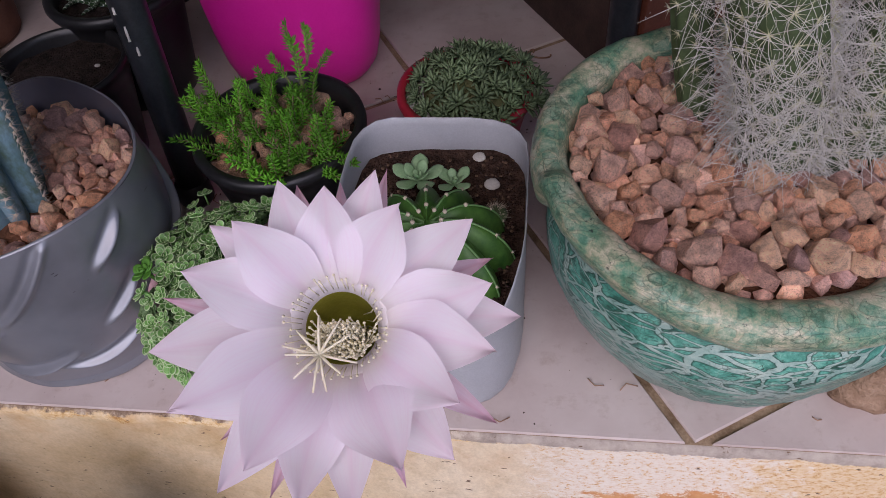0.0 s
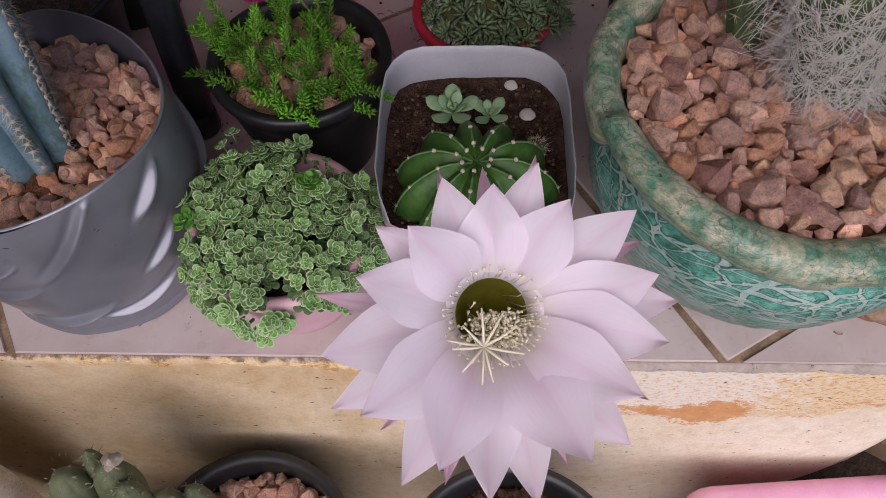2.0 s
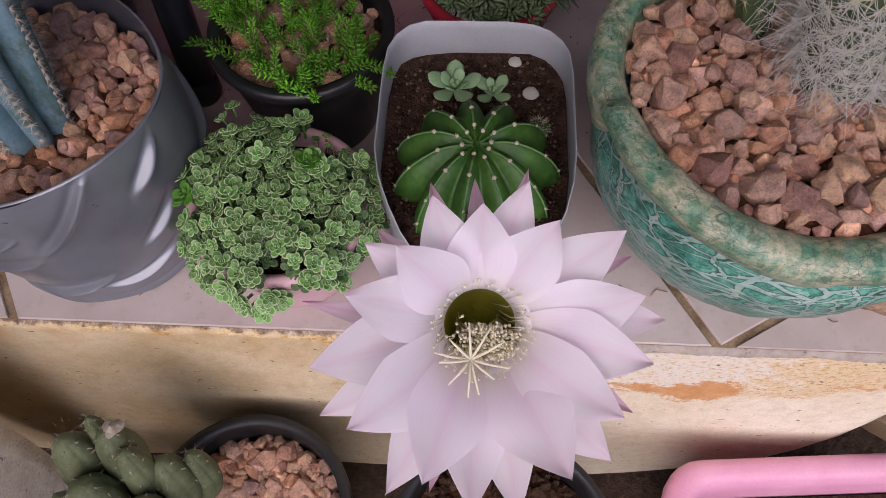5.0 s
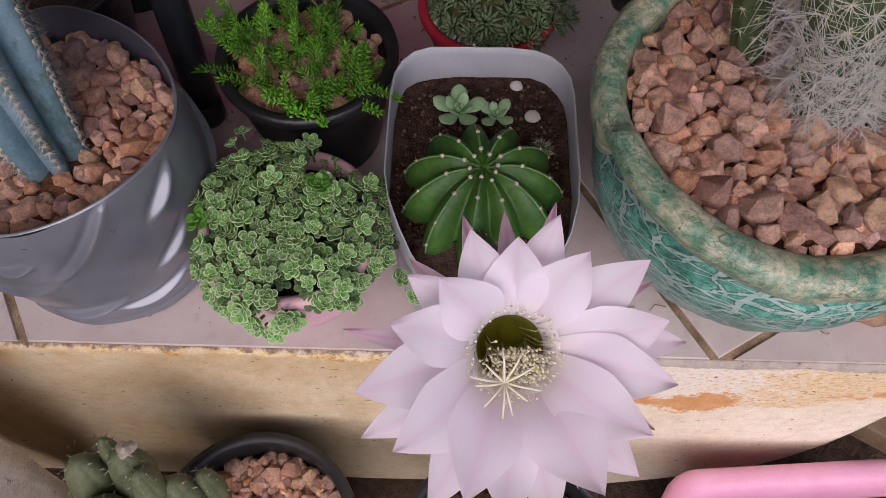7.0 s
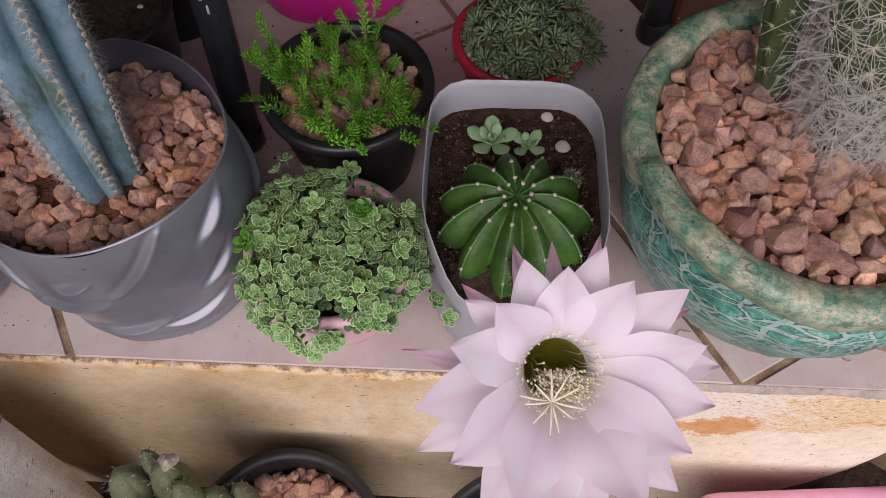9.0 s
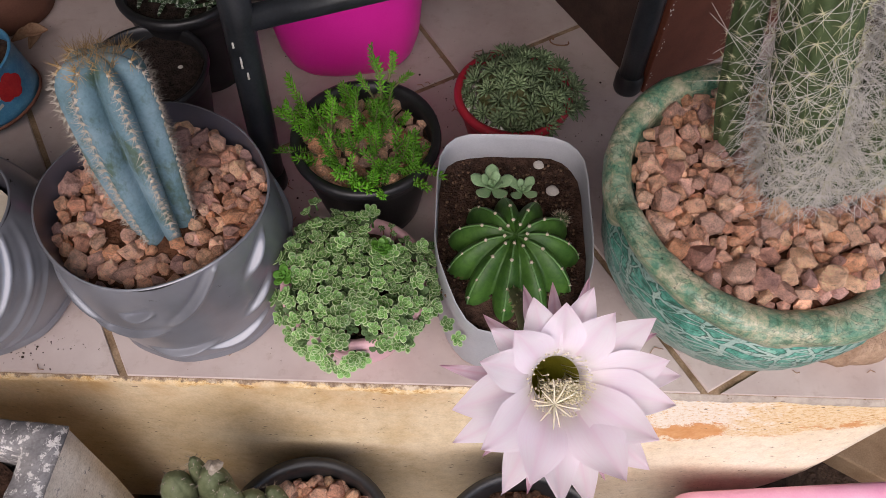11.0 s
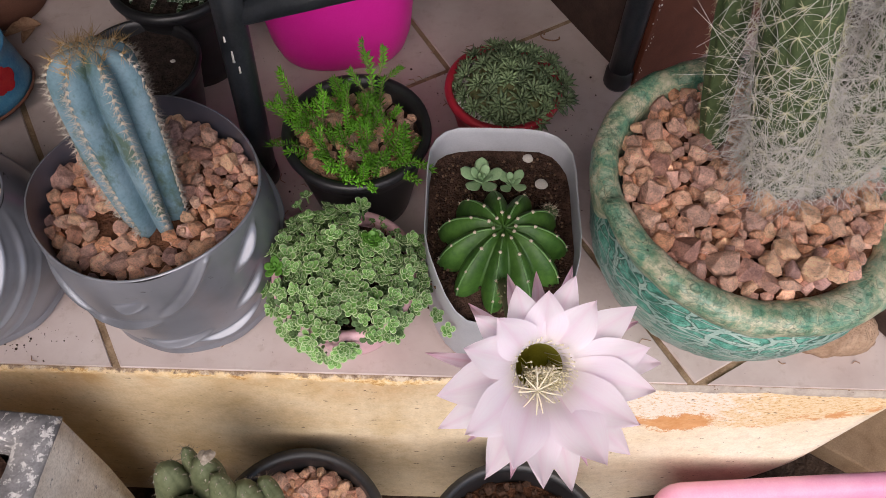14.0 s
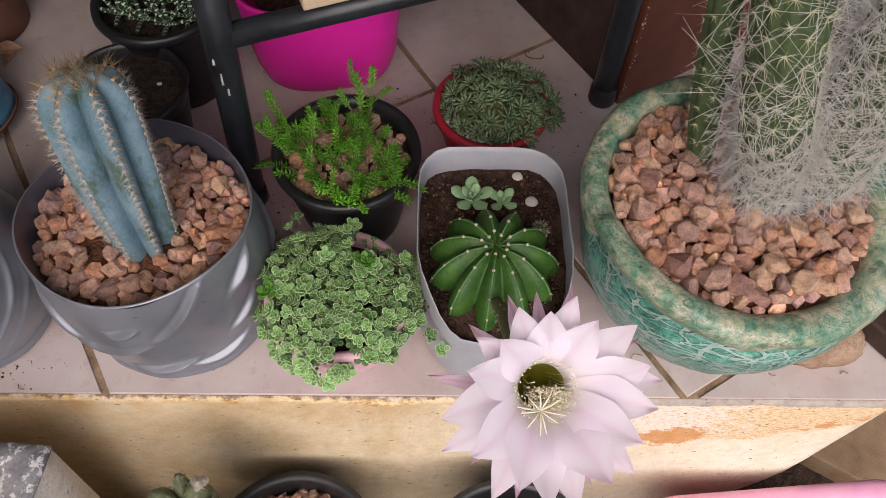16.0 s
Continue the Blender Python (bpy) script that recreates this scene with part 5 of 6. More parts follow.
# ---------------------------------------------------------------- leafy pots on the bench
def sedum_rosette(seed, body, edge):
    """A flat rosette of spoon leaves with pale margins, about two centimetres across."""
    rs = random.Random(seed)
    g = Geo()
    for ring, (num, ln, el) in enumerate(((5, 0.0090, 0.28), (4, 0.0072, 0.55), (3, 0.0046, 0.9), (2, 0.0028, 1.2))):
        for k in range(num):
            a = 2 * math.pi * (k + 0.5 * ring) / num + rs.uniform(-0.18, 0.18)
            e = el + rs.uniform(-0.15, 0.15)
            l = ln * rs.uniform(0.88, 1.1)
            out = Vector((math.cos(a) * math.cos(e), math.sin(a) * math.cos(e), math.sin(e)))
            side = Vector((-math.sin(a), math.cos(a), 0))
            up = side.cross(out)
            up = up if up.z > 0 else -up
            c = out * l * 0.62
            def ring_pts(s, lift):
                pts = []
                for j in range(10):
                    b = 2 * math.pi * j / 10
                    pts.append(c + out * l * 0.40 * s * math.cos(b) + side * l * 0.37 * s * math.sin(b) + up * lift)
                return pts
            rows = [ring_pts(0.8, -0.0006), ring_pts(1.0, -0.0001), ring_pts(1.0, 0.0003), ring_pts(0.78, 0.0004), ring_pts(0.45, 0.0001)]
            o = g.add([p for r in rows for p in r] + [c - up * 0.0001], [])
            for i in range(4):
                for j in range(10):
                    q = (j + 1) % 10
                    g.f.append((o + i * 10 + j, o + i * 10 + q, o + i * 10 + 10 + q, o + i * 10 + 10 + j))
                    g.m.append(1 if i in (1, 2) else 0)
            for j in range(10):
                g.f.append((o + 40 + j, o + 40 + (j + 1) % 10, o + 50))
                g.m.append(0)
            g.tube([Vector((0, 0, -0.001)), c - out * l * 0.3], 0.0008, 4, 0, (False, False))
    g.tube([(0, 0, -0.012), (0, 0, 0.0)], 0.0011, 5, 0)
    return g.mesh("rosette", [body, edge])


def sedum_pot():
    t = thing("potted_succulent", (-0.058, 0.070, 0.0), "mat of small pale-edged succulent rosettes spilling from a pink pot", "potted plant")
    plain_pot(t, 0.067, 0.048, 0.100, PINK, 0.0035, 0.006, 0.016)
    soil_disc(t, 0.063, 0.063, 0.084, SOIL, 8)
    meshes = [sedum_rosette(40 + k, SEDUM_LEAF, SEDUM_EDGE) for k in range(7)]
    bright = sedum_rosette(70, BRIGHT_LEAF, BRIGHT_LEAF)
    rs = random.Random(17)
    spots = []
    under = Geo()
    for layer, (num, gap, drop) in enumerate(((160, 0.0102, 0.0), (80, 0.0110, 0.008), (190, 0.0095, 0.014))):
        mine = []
        for tries in range(12000):
            if len(mine) >= num:
                break
            a, q = rs.uniform(0, 2 * math.pi), math.sqrt(rs.random())
            reach = 0.0695 + 0.003 * max(0, -math.sin(a)) + 0.008 * math.cos(a) * (1 if math.cos(a) > 0 else -0.6)
            x, y = q * reach * math.cos(a) + 0.002, q * reach * math.sin(a) - 0.001
            if math.hypot(x - 0.040, y - 0.052) < 0.032 or math.hypot(x + 0.070, y + 0.010) < 0.018 or math.hypot(x - 0.012, y + 0.072) < 0.016:
                continue
            if any((x - u) ** 2 + (y - v) ** 2 < gap * gap for u, v in mine):
                continue
            mine.append((x, y))
            rr = math.hypot(x, y)
            z = 0.129 - 0.009 * (rr / 0.06) ** 2 - 0.012 * max(0, rr - 0.066) / 0.01 + 0.012 * noise.noise((x * 75, y * 75, 5)) - drop
            nrm = Vector((x * 8, y * 8 - 0.15, 1.0)) + Vector((rs.uniform(-0.5, 0.5), rs.uniform(-0.5, 0.5), 0))
            m = align(nrm, rs.uniform(0, 6.28), (x, y, z), rs.uniform(0.72, 1.12))
            me = rs.choice(meshes)
            if layer < 2:
                part("rosette", me, None, t, m=m)
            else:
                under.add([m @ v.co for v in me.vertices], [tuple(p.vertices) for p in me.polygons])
    # lower leaves in a darker green, the shade deep in the mat painted in
    part("shaded_growth", under, SHADED_LEAF, t, "grey-green leaves below, coloured darker for the depth of the mat", kind="stuff")
    for x, y, z, s in ((-0.062, -0.014, 0.124, 1.35), (0.026, 0.016, 0.131, 1.25)):
        part("rosette", bright, None, t, "bright green rosette", m=align((x * 6, y * 6, 1), 0.4, (x, y, z), s))
    # shoots hanging over the rim at the front
    for k in range(26):
        a = -math.pi / 2 + rs.gauss(-0.15, 0.62)
        if -1.35 < a < -0.95:
            continue
        r, z = rs.uniform(0.074, 0.083), rs.uniform(0.070, 0.104)
        part("rosette", rs.choice(meshes), None, t, m=align((math.cos(a), math.sin(a), 0.7), rs.uniform(0, 6.28), (r * math.cos(a), r * math.sin(a), z), rs.uniform(0.85, 1.2)))
    # dry stems in the gap at the back, and a shoot that trails over the side
    for k in range(7):
        g = Geo()
        p = Vector((0.022 + 0.006 * k, 0.052 - 0.004 * k + rs.uniform(-0.006, 0.006), 0.09))
        q = p + Vector((rs.uniform(-0.006, 0.012), rs.uniform(-0.004, 0.012), rs.uniform(0.012, 0.024)))
        g.tube([p, p.lerp(q, 0.5) + Vector((0.002, 0, 0.002)), q], 0.0007, 4)
        part("dry_stem", g, DRY_LEAF, t)
        part("rosette", rs.choice(meshes), None, t, m=align((0.3, 0.3, 1), k, tuple(q), 0.45))
    for f in (0.0, 0.5, 1.0):
        part("rosette", meshes[int(f * 4)], None, t, m=align((0.6, -0.4, 1), 2 * f, (0.078 + 0.022 * f, -0.028 - 0.022 * f, 0.098 - 0.022 * f), 0.95))
    # a stalk that stands clear at the back
    part("rosette", meshes[0], None, t, m=align((-0.2, 0.3, 1), 0.4, (-0.045, 0.074, 0.118), 0.8))
    part("rosette", meshes[3], None, t, m=align((-0.4, 0.1, 1), 1.4, (-0.053, 0.066, 0.113), 0.7))


sedum_pot()


def fern_stem(seed, length, dry):
    """An upright shoot set with rows of small pointed leaves."""
    rs = random.Random(seed)
    g = Geo()
    bx, by = rs.uniform(-0.3, 0.3), rs.uniform(-0.3, 0.3)
    pts = [Vector((bx * length * u * u, by * length * u * u, length * u)) for u in (0, 0.25, 0.5, 0.75, 1.0)]
    g.tube(pts, [0.0012, 0.0011, 0.001, 0.0009, 0.0004], 5, 1)
    num = int(length / 0.0027)
    for i in range(num):
        u = 0.12 + 0.88 * i / num
        k = min(int(u * 4), 3)
        c = pts[k].lerp(pts[k + 1], u * 4 - k)
        bare = u < dry
        for s in (0, 1, 2, 3):
            a = math.pi / 2 * s + 0.8 * (i % 2) + 0.2 * rs.uniform(-1, 1)
            l = (0.0074 if not bare else 0.0036) * rs.uniform(0.8, 1.15) * (1.0 if u < 0.8 else 1.25 - 0.55 * (u - 0.8) / 0.2)
            e = 0.35 + 0.55 * u
            out = Vector((math.cos(a) * math.cos(e), math.sin(a) * math.cos(e), math.sin(e)))
            side = Vector((-math.sin(a), math.cos(a), 0))
            up = side.cross(out)
            w = 0.165 * l
            mid = c + out * l * 0.45
            g.add([c, mid + side * w, c + out * l, mid - side * w, mid + up * w * 0.5, mid - up * w * 0.6],
                  [(0, 1, 4), (1, 2, 4), (2, 3, 4), (3, 0, 4), (1, 0, 5), (2, 1, 5), (3, 2, 5), (0, 3, 5)], 1 if bare else 0)
    return g.mesh("shoot", [FERN_LEAF, DRY_STEM])


def fern_pot():
    t = thing("potted_succulent", (-0.060, 0.231, 0.0), "bright green shoots and gravel in a black plastic pot", "potted plant")
    plain_pot(t, 0.0745, 0.054, 0.122, BLACK_PLASTIC, 0.004, 0.0055, 0.014)
    soil_disc(t, 0.068, 0.068, 0.096, SOIL, 3)
    gravel(t, round_inside(0, 0, 0.070), (-0.07, 0.07, -0.07, 0.07), lambda x, y: 0.101, 0.017, 8, (), 1, None, 110, 'stone', 0.84)
    meshes = [fern_stem(90 + k, ln, dry) for k, (ln, dry) in enumerate(((0.034, 0.15), (0.042, 0.25), (0.028, 0.1), (0.048, 0.35), (0.024, 0.05), (0.038, 0.2)))]
    rs = random.Random(23)
    # clumps: place, how many shoots, spread and lean
    for cx, cy, count, spread, nx, ny in ((-0.052, 0.012, 15, 0.013, -0.55, 0.0), (-0.028, 0.034, 11, 0.014, -0.2, 0.2), (0.004, 0.012, 14, 0.012, 0.0, 0.0), (0.004, -0.046, 13, 0.013, 0.0, -0.5),
                                          (0.038, -0.030, 12, 0.014, 0.4, -0.3), (0.024, -0.008, 8, 0.010, 0.1, 0.1), (-0.034, -0.014, 7, 0.012, -0.2, -0.2), (0.014, 0.040, 5, 0.008, 0.1, 0.1)):
        for k in range(count):
            x, y = cx + rs.gauss(0, spread), cy + rs.gauss(0, spread)
            if x * x + y * y > 0.066 ** 2:
                x, y = x * 0.85, y * 0.85
            m = align((nx + rs.uniform(-0.5, 0.5), ny + rs.uniform(-0.5, 0.5), 1.0), rs.uniform(0, 6.28), (x, y, 0.103), rs.uniform(0.75, 1.2))
            part("shoot", rs.choice(meshes), None, t, m=m)
    # shoots that lean out over the rim, and a tall forked one at the back
    for x, y, nx, ny, s in ((-0.055, 0.0, -1.3, 0.2, 1.15), (-0.06, 0.02, -1.6, 0.4, 1.05), (-0.05, -0.02, -1.2, -0.1, 1.05), (0.050, -0.034, 1.1, -0.5, 1.1), (0.045, -0.045, 0.7, -1.0, 1.1),
                            (-0.062, 0.012, -1.0, 0.1, 1.2), (-0.058, 0.03, -0.9, 0.3, 1.25), (0.015, -0.06, 0.3, -1.0, 0.9), (0.052, -0.02, 0.9, 0.1, 0.9)):
        part("shoot", meshes[rs.randrange(6)], None, t, m=align((nx, ny, 1.0), rs.uniform(0, 6.28), (x, y, 0.108), s))
    for x, y, z, nx, ny, s in ((0.012, 0.045, 0.12, 0.2, 0.1, 1.25), (0.022, 0.048, 0.15, 0.35, 0.2, 1.0), (0.012, 0.05, 0.155, -0.5, 0.3, 0.8), (0.028, 0.05, 0.14, 0.7, 0.1, 0.8), (0.006, 0.044, 0.13, -0.6, 0.1, 0.9)):
        part("shoot", meshes[1], None, t, m=align((nx, ny, 1.0), rs.uniform(0, 6.28), (x, y, z), s))


fern_pot()


def tuft(seed):
    """A tuft of narrow grey-green pointed leaves."""
    rs = random.Random(seed)
    g = Geo()
    for k in range(24):
        a, e = k * 2.4, 0.15 + 1.2 * k / 24 + rs.uniform(-0.1, 0.1)
        l, w = rs.uniform(0.013, 0.0175) * (1 - 0.4 * k / 24), 0.0017
        out = Vector((math.cos(a) * math.cos(e), math.sin(a) * math.cos(e), math.sin(e)))
        side = Vector((-math.sin(a), math.cos(a), 0))
        up = side.cross(out)
        mid = out * l * 0.55
        g.add([out * 0.001 + side * w * 0.5, out * 0.001 - side * w * 0.5, mid + side * w, mid - side * w, out * l + up * 0.0008, mid + up * w * 0.6, mid - up * w * 0.5],
              [(0, 2, 5), (1, 0, 5), (3, 1, 5), (2, 4, 5), (4, 3, 5), (2, 0, 6), (0, 1, 6), (1, 3, 6), (4, 2, 6), (3, 4, 6)])
    return g.mesh("tuft", [TUFT_LEAF])


def red_pot():
    t = thing("potted_succulent", (0.100, 0.328, 0.0), "cushion of grey-green leaf tufts over white pebbles in a red pot", "potted plant")
    plain_pot(t, 0.064, 0.046, 0.090, RED_PLASTIC, 0.0035, 0.005, 0.013)
    soil_disc(t, 0.058, 0.058, 0.074, SOIL, 6)
    gravel(t, round_inside(0, 0, 0.061), (-0.06, 0.06, -0.06, 0.06), lambda x, y: 0.080, 0.0062, 19, [(0.006, 0.002, 0.043)], 1, PEBBLES, 150, "pebble")
    meshes = [tuft(110 + k) for k in range(5)]
    rs = random.Random(29)
    mine = []
    for tries in range(6000):
        a, q = rs.uniform(0, 2 * math.pi), math.sqrt(rs.random())
        x, y = 0.008 + 0.066 * q * math.cos(a), 0.004 + 0.061 * q * math.sin(a)
        if any((x - u) ** 2 + (y - v) ** 2 < 0.0142 ** 2 for u, v in mine):
            continue
        mine.append((x, y))
        rr = (x - 0.008) ** 2 + (y - 0.004) ** 2
        z = 0.109 - 6.5 * rr + 0.008 * noise.noise((x * 70, y * 70, 2))
        part("tuft", rs.choice(meshes), None, t, m=align(((x - 0.008) * 16, (y - 0.004) * 16, 1), rs.uniform(0, 6.28), (x, y, z), rs.uniform(1.15, 1.55)))
    g = Geo()
    g.ball((0.008, 0.004, 0.078), 0.052, 0, 0.5, 24, 10)
    part("cushion", g, DRY_STEM, t, "brown-green heart of the cushion")


red_pot()


def soil_pot():
    t = thing("black_pot", (-0.312, 0.316, 0.0), "black plastic pot of bare dark soil", "pot")
    plain_pot(t, 0.067, 0.048, 0.125, BLACK_PLASTIC, 0.0025, 0.003, 0.008)
    soil_disc(t, 0.064, 0.064, 0.108, BLACK_SOIL, 12, rise=0.006)
    part("pebble", PEBBLES[1], None, t, "white pebble", m=Matrix.Translation((0.034, 0.012, 0.114)) @ Matrix.Diagonal((0.004, 0.0045, 0.002, 1)))


soil_pot()


def zebra_pot():
    t = thing("potted_succulent", (-0.298, 0.443, 0.0), "zebra-striped pointed succulents in a black plastic pot", "potted plant")
    plain_pot(t, 0.071, 0.052, 0.140, BLACK_PLASTIC, 0.004, 0.0055, 0.014)
    soil_disc(t, 0.066, 0.066, 0.122, BLACK_SOIL, 15)
    rs = random.Random(37)
    for cx, cy in ((-0.045, -0.012), (-0.016, -0.022), (0.016, -0.03), (0.04, -0.016), (-0.03, 0.018), (0.004, 0.008), (0.035, 0.02)):
        g = Geo()
        for k in range(11):
            a, e = k * 2.4 + rs.uniform(-0.2, 0.2), 0.3 + 0.09 * k
            l = rs.uniform(0.036, 0.048) * (1 - 0.035 * k)
            out = Vector((math.cos(a) * math.cos(e), math.sin(a) * math.cos(e), math.sin(e)))
            side = Vector((-math.sin(a), math.cos(a), 0))
            up = side.cross(out)
            rows, n_seg = [], 18
            for i in range(n_seg + 1):
                u = i / n_seg
                w = 0.0042 * (0.7 + 0.6 * u) * (1 - u) ** 0.55 + 0.0001
                c = out * l * u + up * 0.006 * u * u
                rows.append([c + side * w * math.cos(b) + up * w * 0.6 * math.sin(b) for b in (2 * math.pi * j / 6 for j in range(6))])
            o = g.add([p for r in rows for p in r], [])
            for i in range(n_seg):
                for j in range(6):
                    q = (j + 1) % 6
                    g.f.append((o + i * 6 + j, o + i * 6 + q, o + i * 6 + 6 + q, o + i * 6 + 6 + j))
                    g.m.append(1 if i % 4 == 3 else 0)
        me = g.mesh("leaves", [ZEBRA_LEAF, ZEBRA_BAND])
        part("rosette", me, None, t, "striped pointed rosette", m=Matrix.Translation((cx, cy, 0.124)))


zebra_pot()


def magenta_pot():
    t = thing("magenta_pot", (-0.113, 0.500, 0.0), "rounded square magenta plastic pot", "pot")
    t.rotation_euler = (0, 0, radians(8))
    g = Geo()

    def sq(r, z):
        ring = []
        for j in range(64):
            a = 2 * math.pi * j / 64
            c, s = math.cos(a), math.sin(a)
            k = (abs(c) ** 3.2 + abs(s) ** 3.2) ** (-1 / 3.2)
            dent = 0.0016 * noise.noise((c * 2.5, s * 2.5, z * 22))
            ring.append(((r * k + dent) * c, (r * k * 0.92 + dent) * s, z))
        return ring
    rows = [sq(0.05, 0.0), sq(0.070, 0.001), sq(0.080, 0.007), sq(0.087, 0.018), sq(0.093, 0.042), sq(0.097, 0.08), sq(0.100, 0.12), sq(0.102, 0.145), sq(0.1035, 0.150), sq(0.1025, 0.153),
            sq(0.099, 0.152), sq(0.097, 0.145), sq(0.093, 0.10), sq(0.088, 0.06)]
    g.grid(rows, 0, True, (True, False))
    part("pot", g, MAGENTA, t)
    soil_disc(t, 0.084, 0.076, 0.115, SOIL, 22)


magenta_pot()


def blue_pot():
    t = thing("blue_can", (-0.552, 0.366, 0.0), "flaking blue printed tin can with a red flower motif", "can")
    t.location, t.rotation_euler = (-0.556, 0.366, 0.010), (0, radians(-9), 0)
    plain_pot(t, 0.062, 0.0615, 0.066, BLUE_PAINT, 0.002, 0.002, 0.004, "can")
    soil_disc(t, 0.058, 0.058, 0.05, SOIL, 32)
    g = Geo()
    for k in range(5):
        a = 2 * math.pi * k / 5
        pts = [(0, 0.0, 0.0)]
        ring = [Vector((0.010 * math.cos(a) + 0.009 * math.cos(b), 0, 0.010 * math.sin(a) + 0.012 * math.sin(b))) for b in (2 * math.pi * j / 10 for j in range(10))]
        vs = []
        for p in ring:
            b = radians(-22) + p.x / 0.06
            vs.append((0.0636 * math.cos(b), 0.0636 * math.sin(b), 0.040 + p.z * 0.8))
        g.add(vs, [tuple(range(10))])
    part("flower_motif", g, PETAL_RED, t, "red painted flower")
    for z, a0, a1 in ((0.030, -62, -36), (0.021, -58, -40)):
        g = Geo()
        rows = [[(0.0634 * math.cos(radians(a0 + (a1 - a0) * i / 8)), 0.0634 * math.sin(radians(a0 + (a1 - a0) * i / 8)), z + dz + 0.006 * i / 8) for i in range(9)] for dz in (0, 0.004)]
        g.grid(rows, 0, False)
        part("writing_bar", g, WHITE_PEBBLE, t, "white printed bar")
    g = Geo()
    g.lathe([(0.0612, 0.0), (0.0638, 0.0005), (0.0642, 0.003), (0.0622, 0.0042)], 56)
    part("rusty_seam", g, TERRACOTTA, t, "rusty bottom seam")


blue_pot()


def clay_pot():
    t = thing("clay_pot", (-0.605, 0.548, 0.0), "dull brown clay pot with dry leaves caught beside it", "pot")
    plain_pot(t, 0.085, 0.066, 0.15, TERRACOTTA, 0.006, 0.004, 0.02)
    soil_disc(t, 0.075, 0.075, 0.12, SOIL, 42)


clay_pot()


def leaf_curl(at, spin, s, tilt):
    """A dry curled leaf."""
    g = Geo()
    rows = []
    for i in range(9):
        u = i / 8
        w = 0.011 * math.sin(math.pi * min(1, u * 0.95 + 0.03)) ** 0.8
        rows.append([(u * 0.05, w * (j - 2) / 2, 0.004 + 0.010 * abs(j - 2) / 2 * math.sin(math.pi * u) + 0.012 * u * u + 0.001 * math.sin(9 * u + j)) for j in range(5)])
    g.grid(rows, 0, False)
    ob = new("dry_leaf", g.mesh("dry_leaf", DRY_LEAF))
    md = ob.modifiers.new("thick", 'SOLIDIFY')
    md.thickness = 0.0005
    ob.matrix_basis = Matrix.Translation(at) @ Euler((tilt, 0, spin)).to_matrix().to_4x4() @ Matrix.Diagonal((s, s, s, 1))
    return tagged(ob, "dry curled brown leaf lying on the tiles", "leaf", "dry leaves")


for at, spin, s, tilt in (((-0.575, 0.474, 0.001), 0.35, 0.9, 0.1), ((-0.56, 0.487, 0.010), 0.0, 0.85, 0.5), ((-0.545, 0.462, 0.001), 1.2, 0.75, 0.0), ((-0.130, 0.405, 0.001), -0.9, 0.35, 0.1)):
    leaf_curl(at, spin, s, tilt)


# ---------------------------------------------------------------- plant stand, box and stone at the back of the bench
LEG_A, LEG_B, BAR_Z = Vector((-0.183, 0.252, 0)), Vector((0.258, 0.424, 0)), 0.245


def plant_stand():
    t = thing("plant_stand", LEG_A, "scuffed black steel stand with raw wooden slats on top", "plant stand")
    along = (LEG_B - LEG_A).normalized()
    back = Vector((-along.y, along.x, 0)) * 0.42
    feet = [Vector((0, 0, 0)), LEG_B - LEG_A, back, LEG_B - LEG_A + back]
    lean = [Vector((0.05, 0.03, 0)), Vector((0, 0, 0)), Vector((0.05, 0.03, 0)), Vector((0, 0, 0))]
    for k, p in enumerate(feet):
        g = Geo()
        g.tube([p + lean[k] * z + Vector((0, 0, z)) for z in (0.018, 0.1, 0.2, BAR_Z + 0.20)], 0.0155, 20, 0)
        leg = part("leg", g, BLACK_STEEL, t)
        g = Geo()
        g.lathe([(0.0, 0.0), (0.017, 0.0), (0.0185, 0.004), (0.018, 0.024), (0.0156, 0.028)], 20)
        part("rubber_foot", g, BLACK_PLASTIC, leg, m=Matrix.Translation(p))
    for a, b in ((0, 1), (2, 3), (0, 2), (1, 3)):
        g = Geo()
        p, q = feet[a] + lean[a] * BAR_Z, feet[b] + lean[b] * BAR_Z
        g.tube([p + Vector((0, 0, BAR_Z)), p.lerp(q, 0.5) + Vector((0, 0, BAR_Z)), q + Vector((0, 0, BAR_Z))], 0.0125, 16, 0)
        part("rail", g, BLACK_STEEL, t)
    rot = math.atan2(along.y, along.x)
    for k in (0,):
        g = Geo()
        c = along * (0.285 + 0.01 * k) + Vector((0.01, 0.005, 0.002)) + back.normalized() * (0.016 + 0.105 * k) + Vector((0, 0, BAR_Z + 0.0215))
        block(g, (0.40, 0.048, 0.018), (0, 0, 0))
        soften(part("slat", g, PALE_WOOD, t, m=Matrix.Translation(c) @ Matrix.Rotation(rot, 4, 'Z'), smooth=False), 0.002)
    # dripped white paint on the nearer leg
    for dz, ln, a in ((0.215, 0.014, -1.6), (0.195, 0.008, -1.35), (0.232, 0.006, -1.9)):
        g = Geo()
        g.tube([(0.0156 * math.cos(a) + 0.05 * (dz - ln * u), 0.0156 * math.sin(a) + 0.03 * (dz - ln * u), dz - ln * u) for u in (0, 0.4, 0.8, 1.0)], [0.0008, 0.0013, 0.0011, 0.0016], 6, 0)
        part("paint_drip", g, WHITE_PEBBLE, t, "white paint drip")


plant_stand()


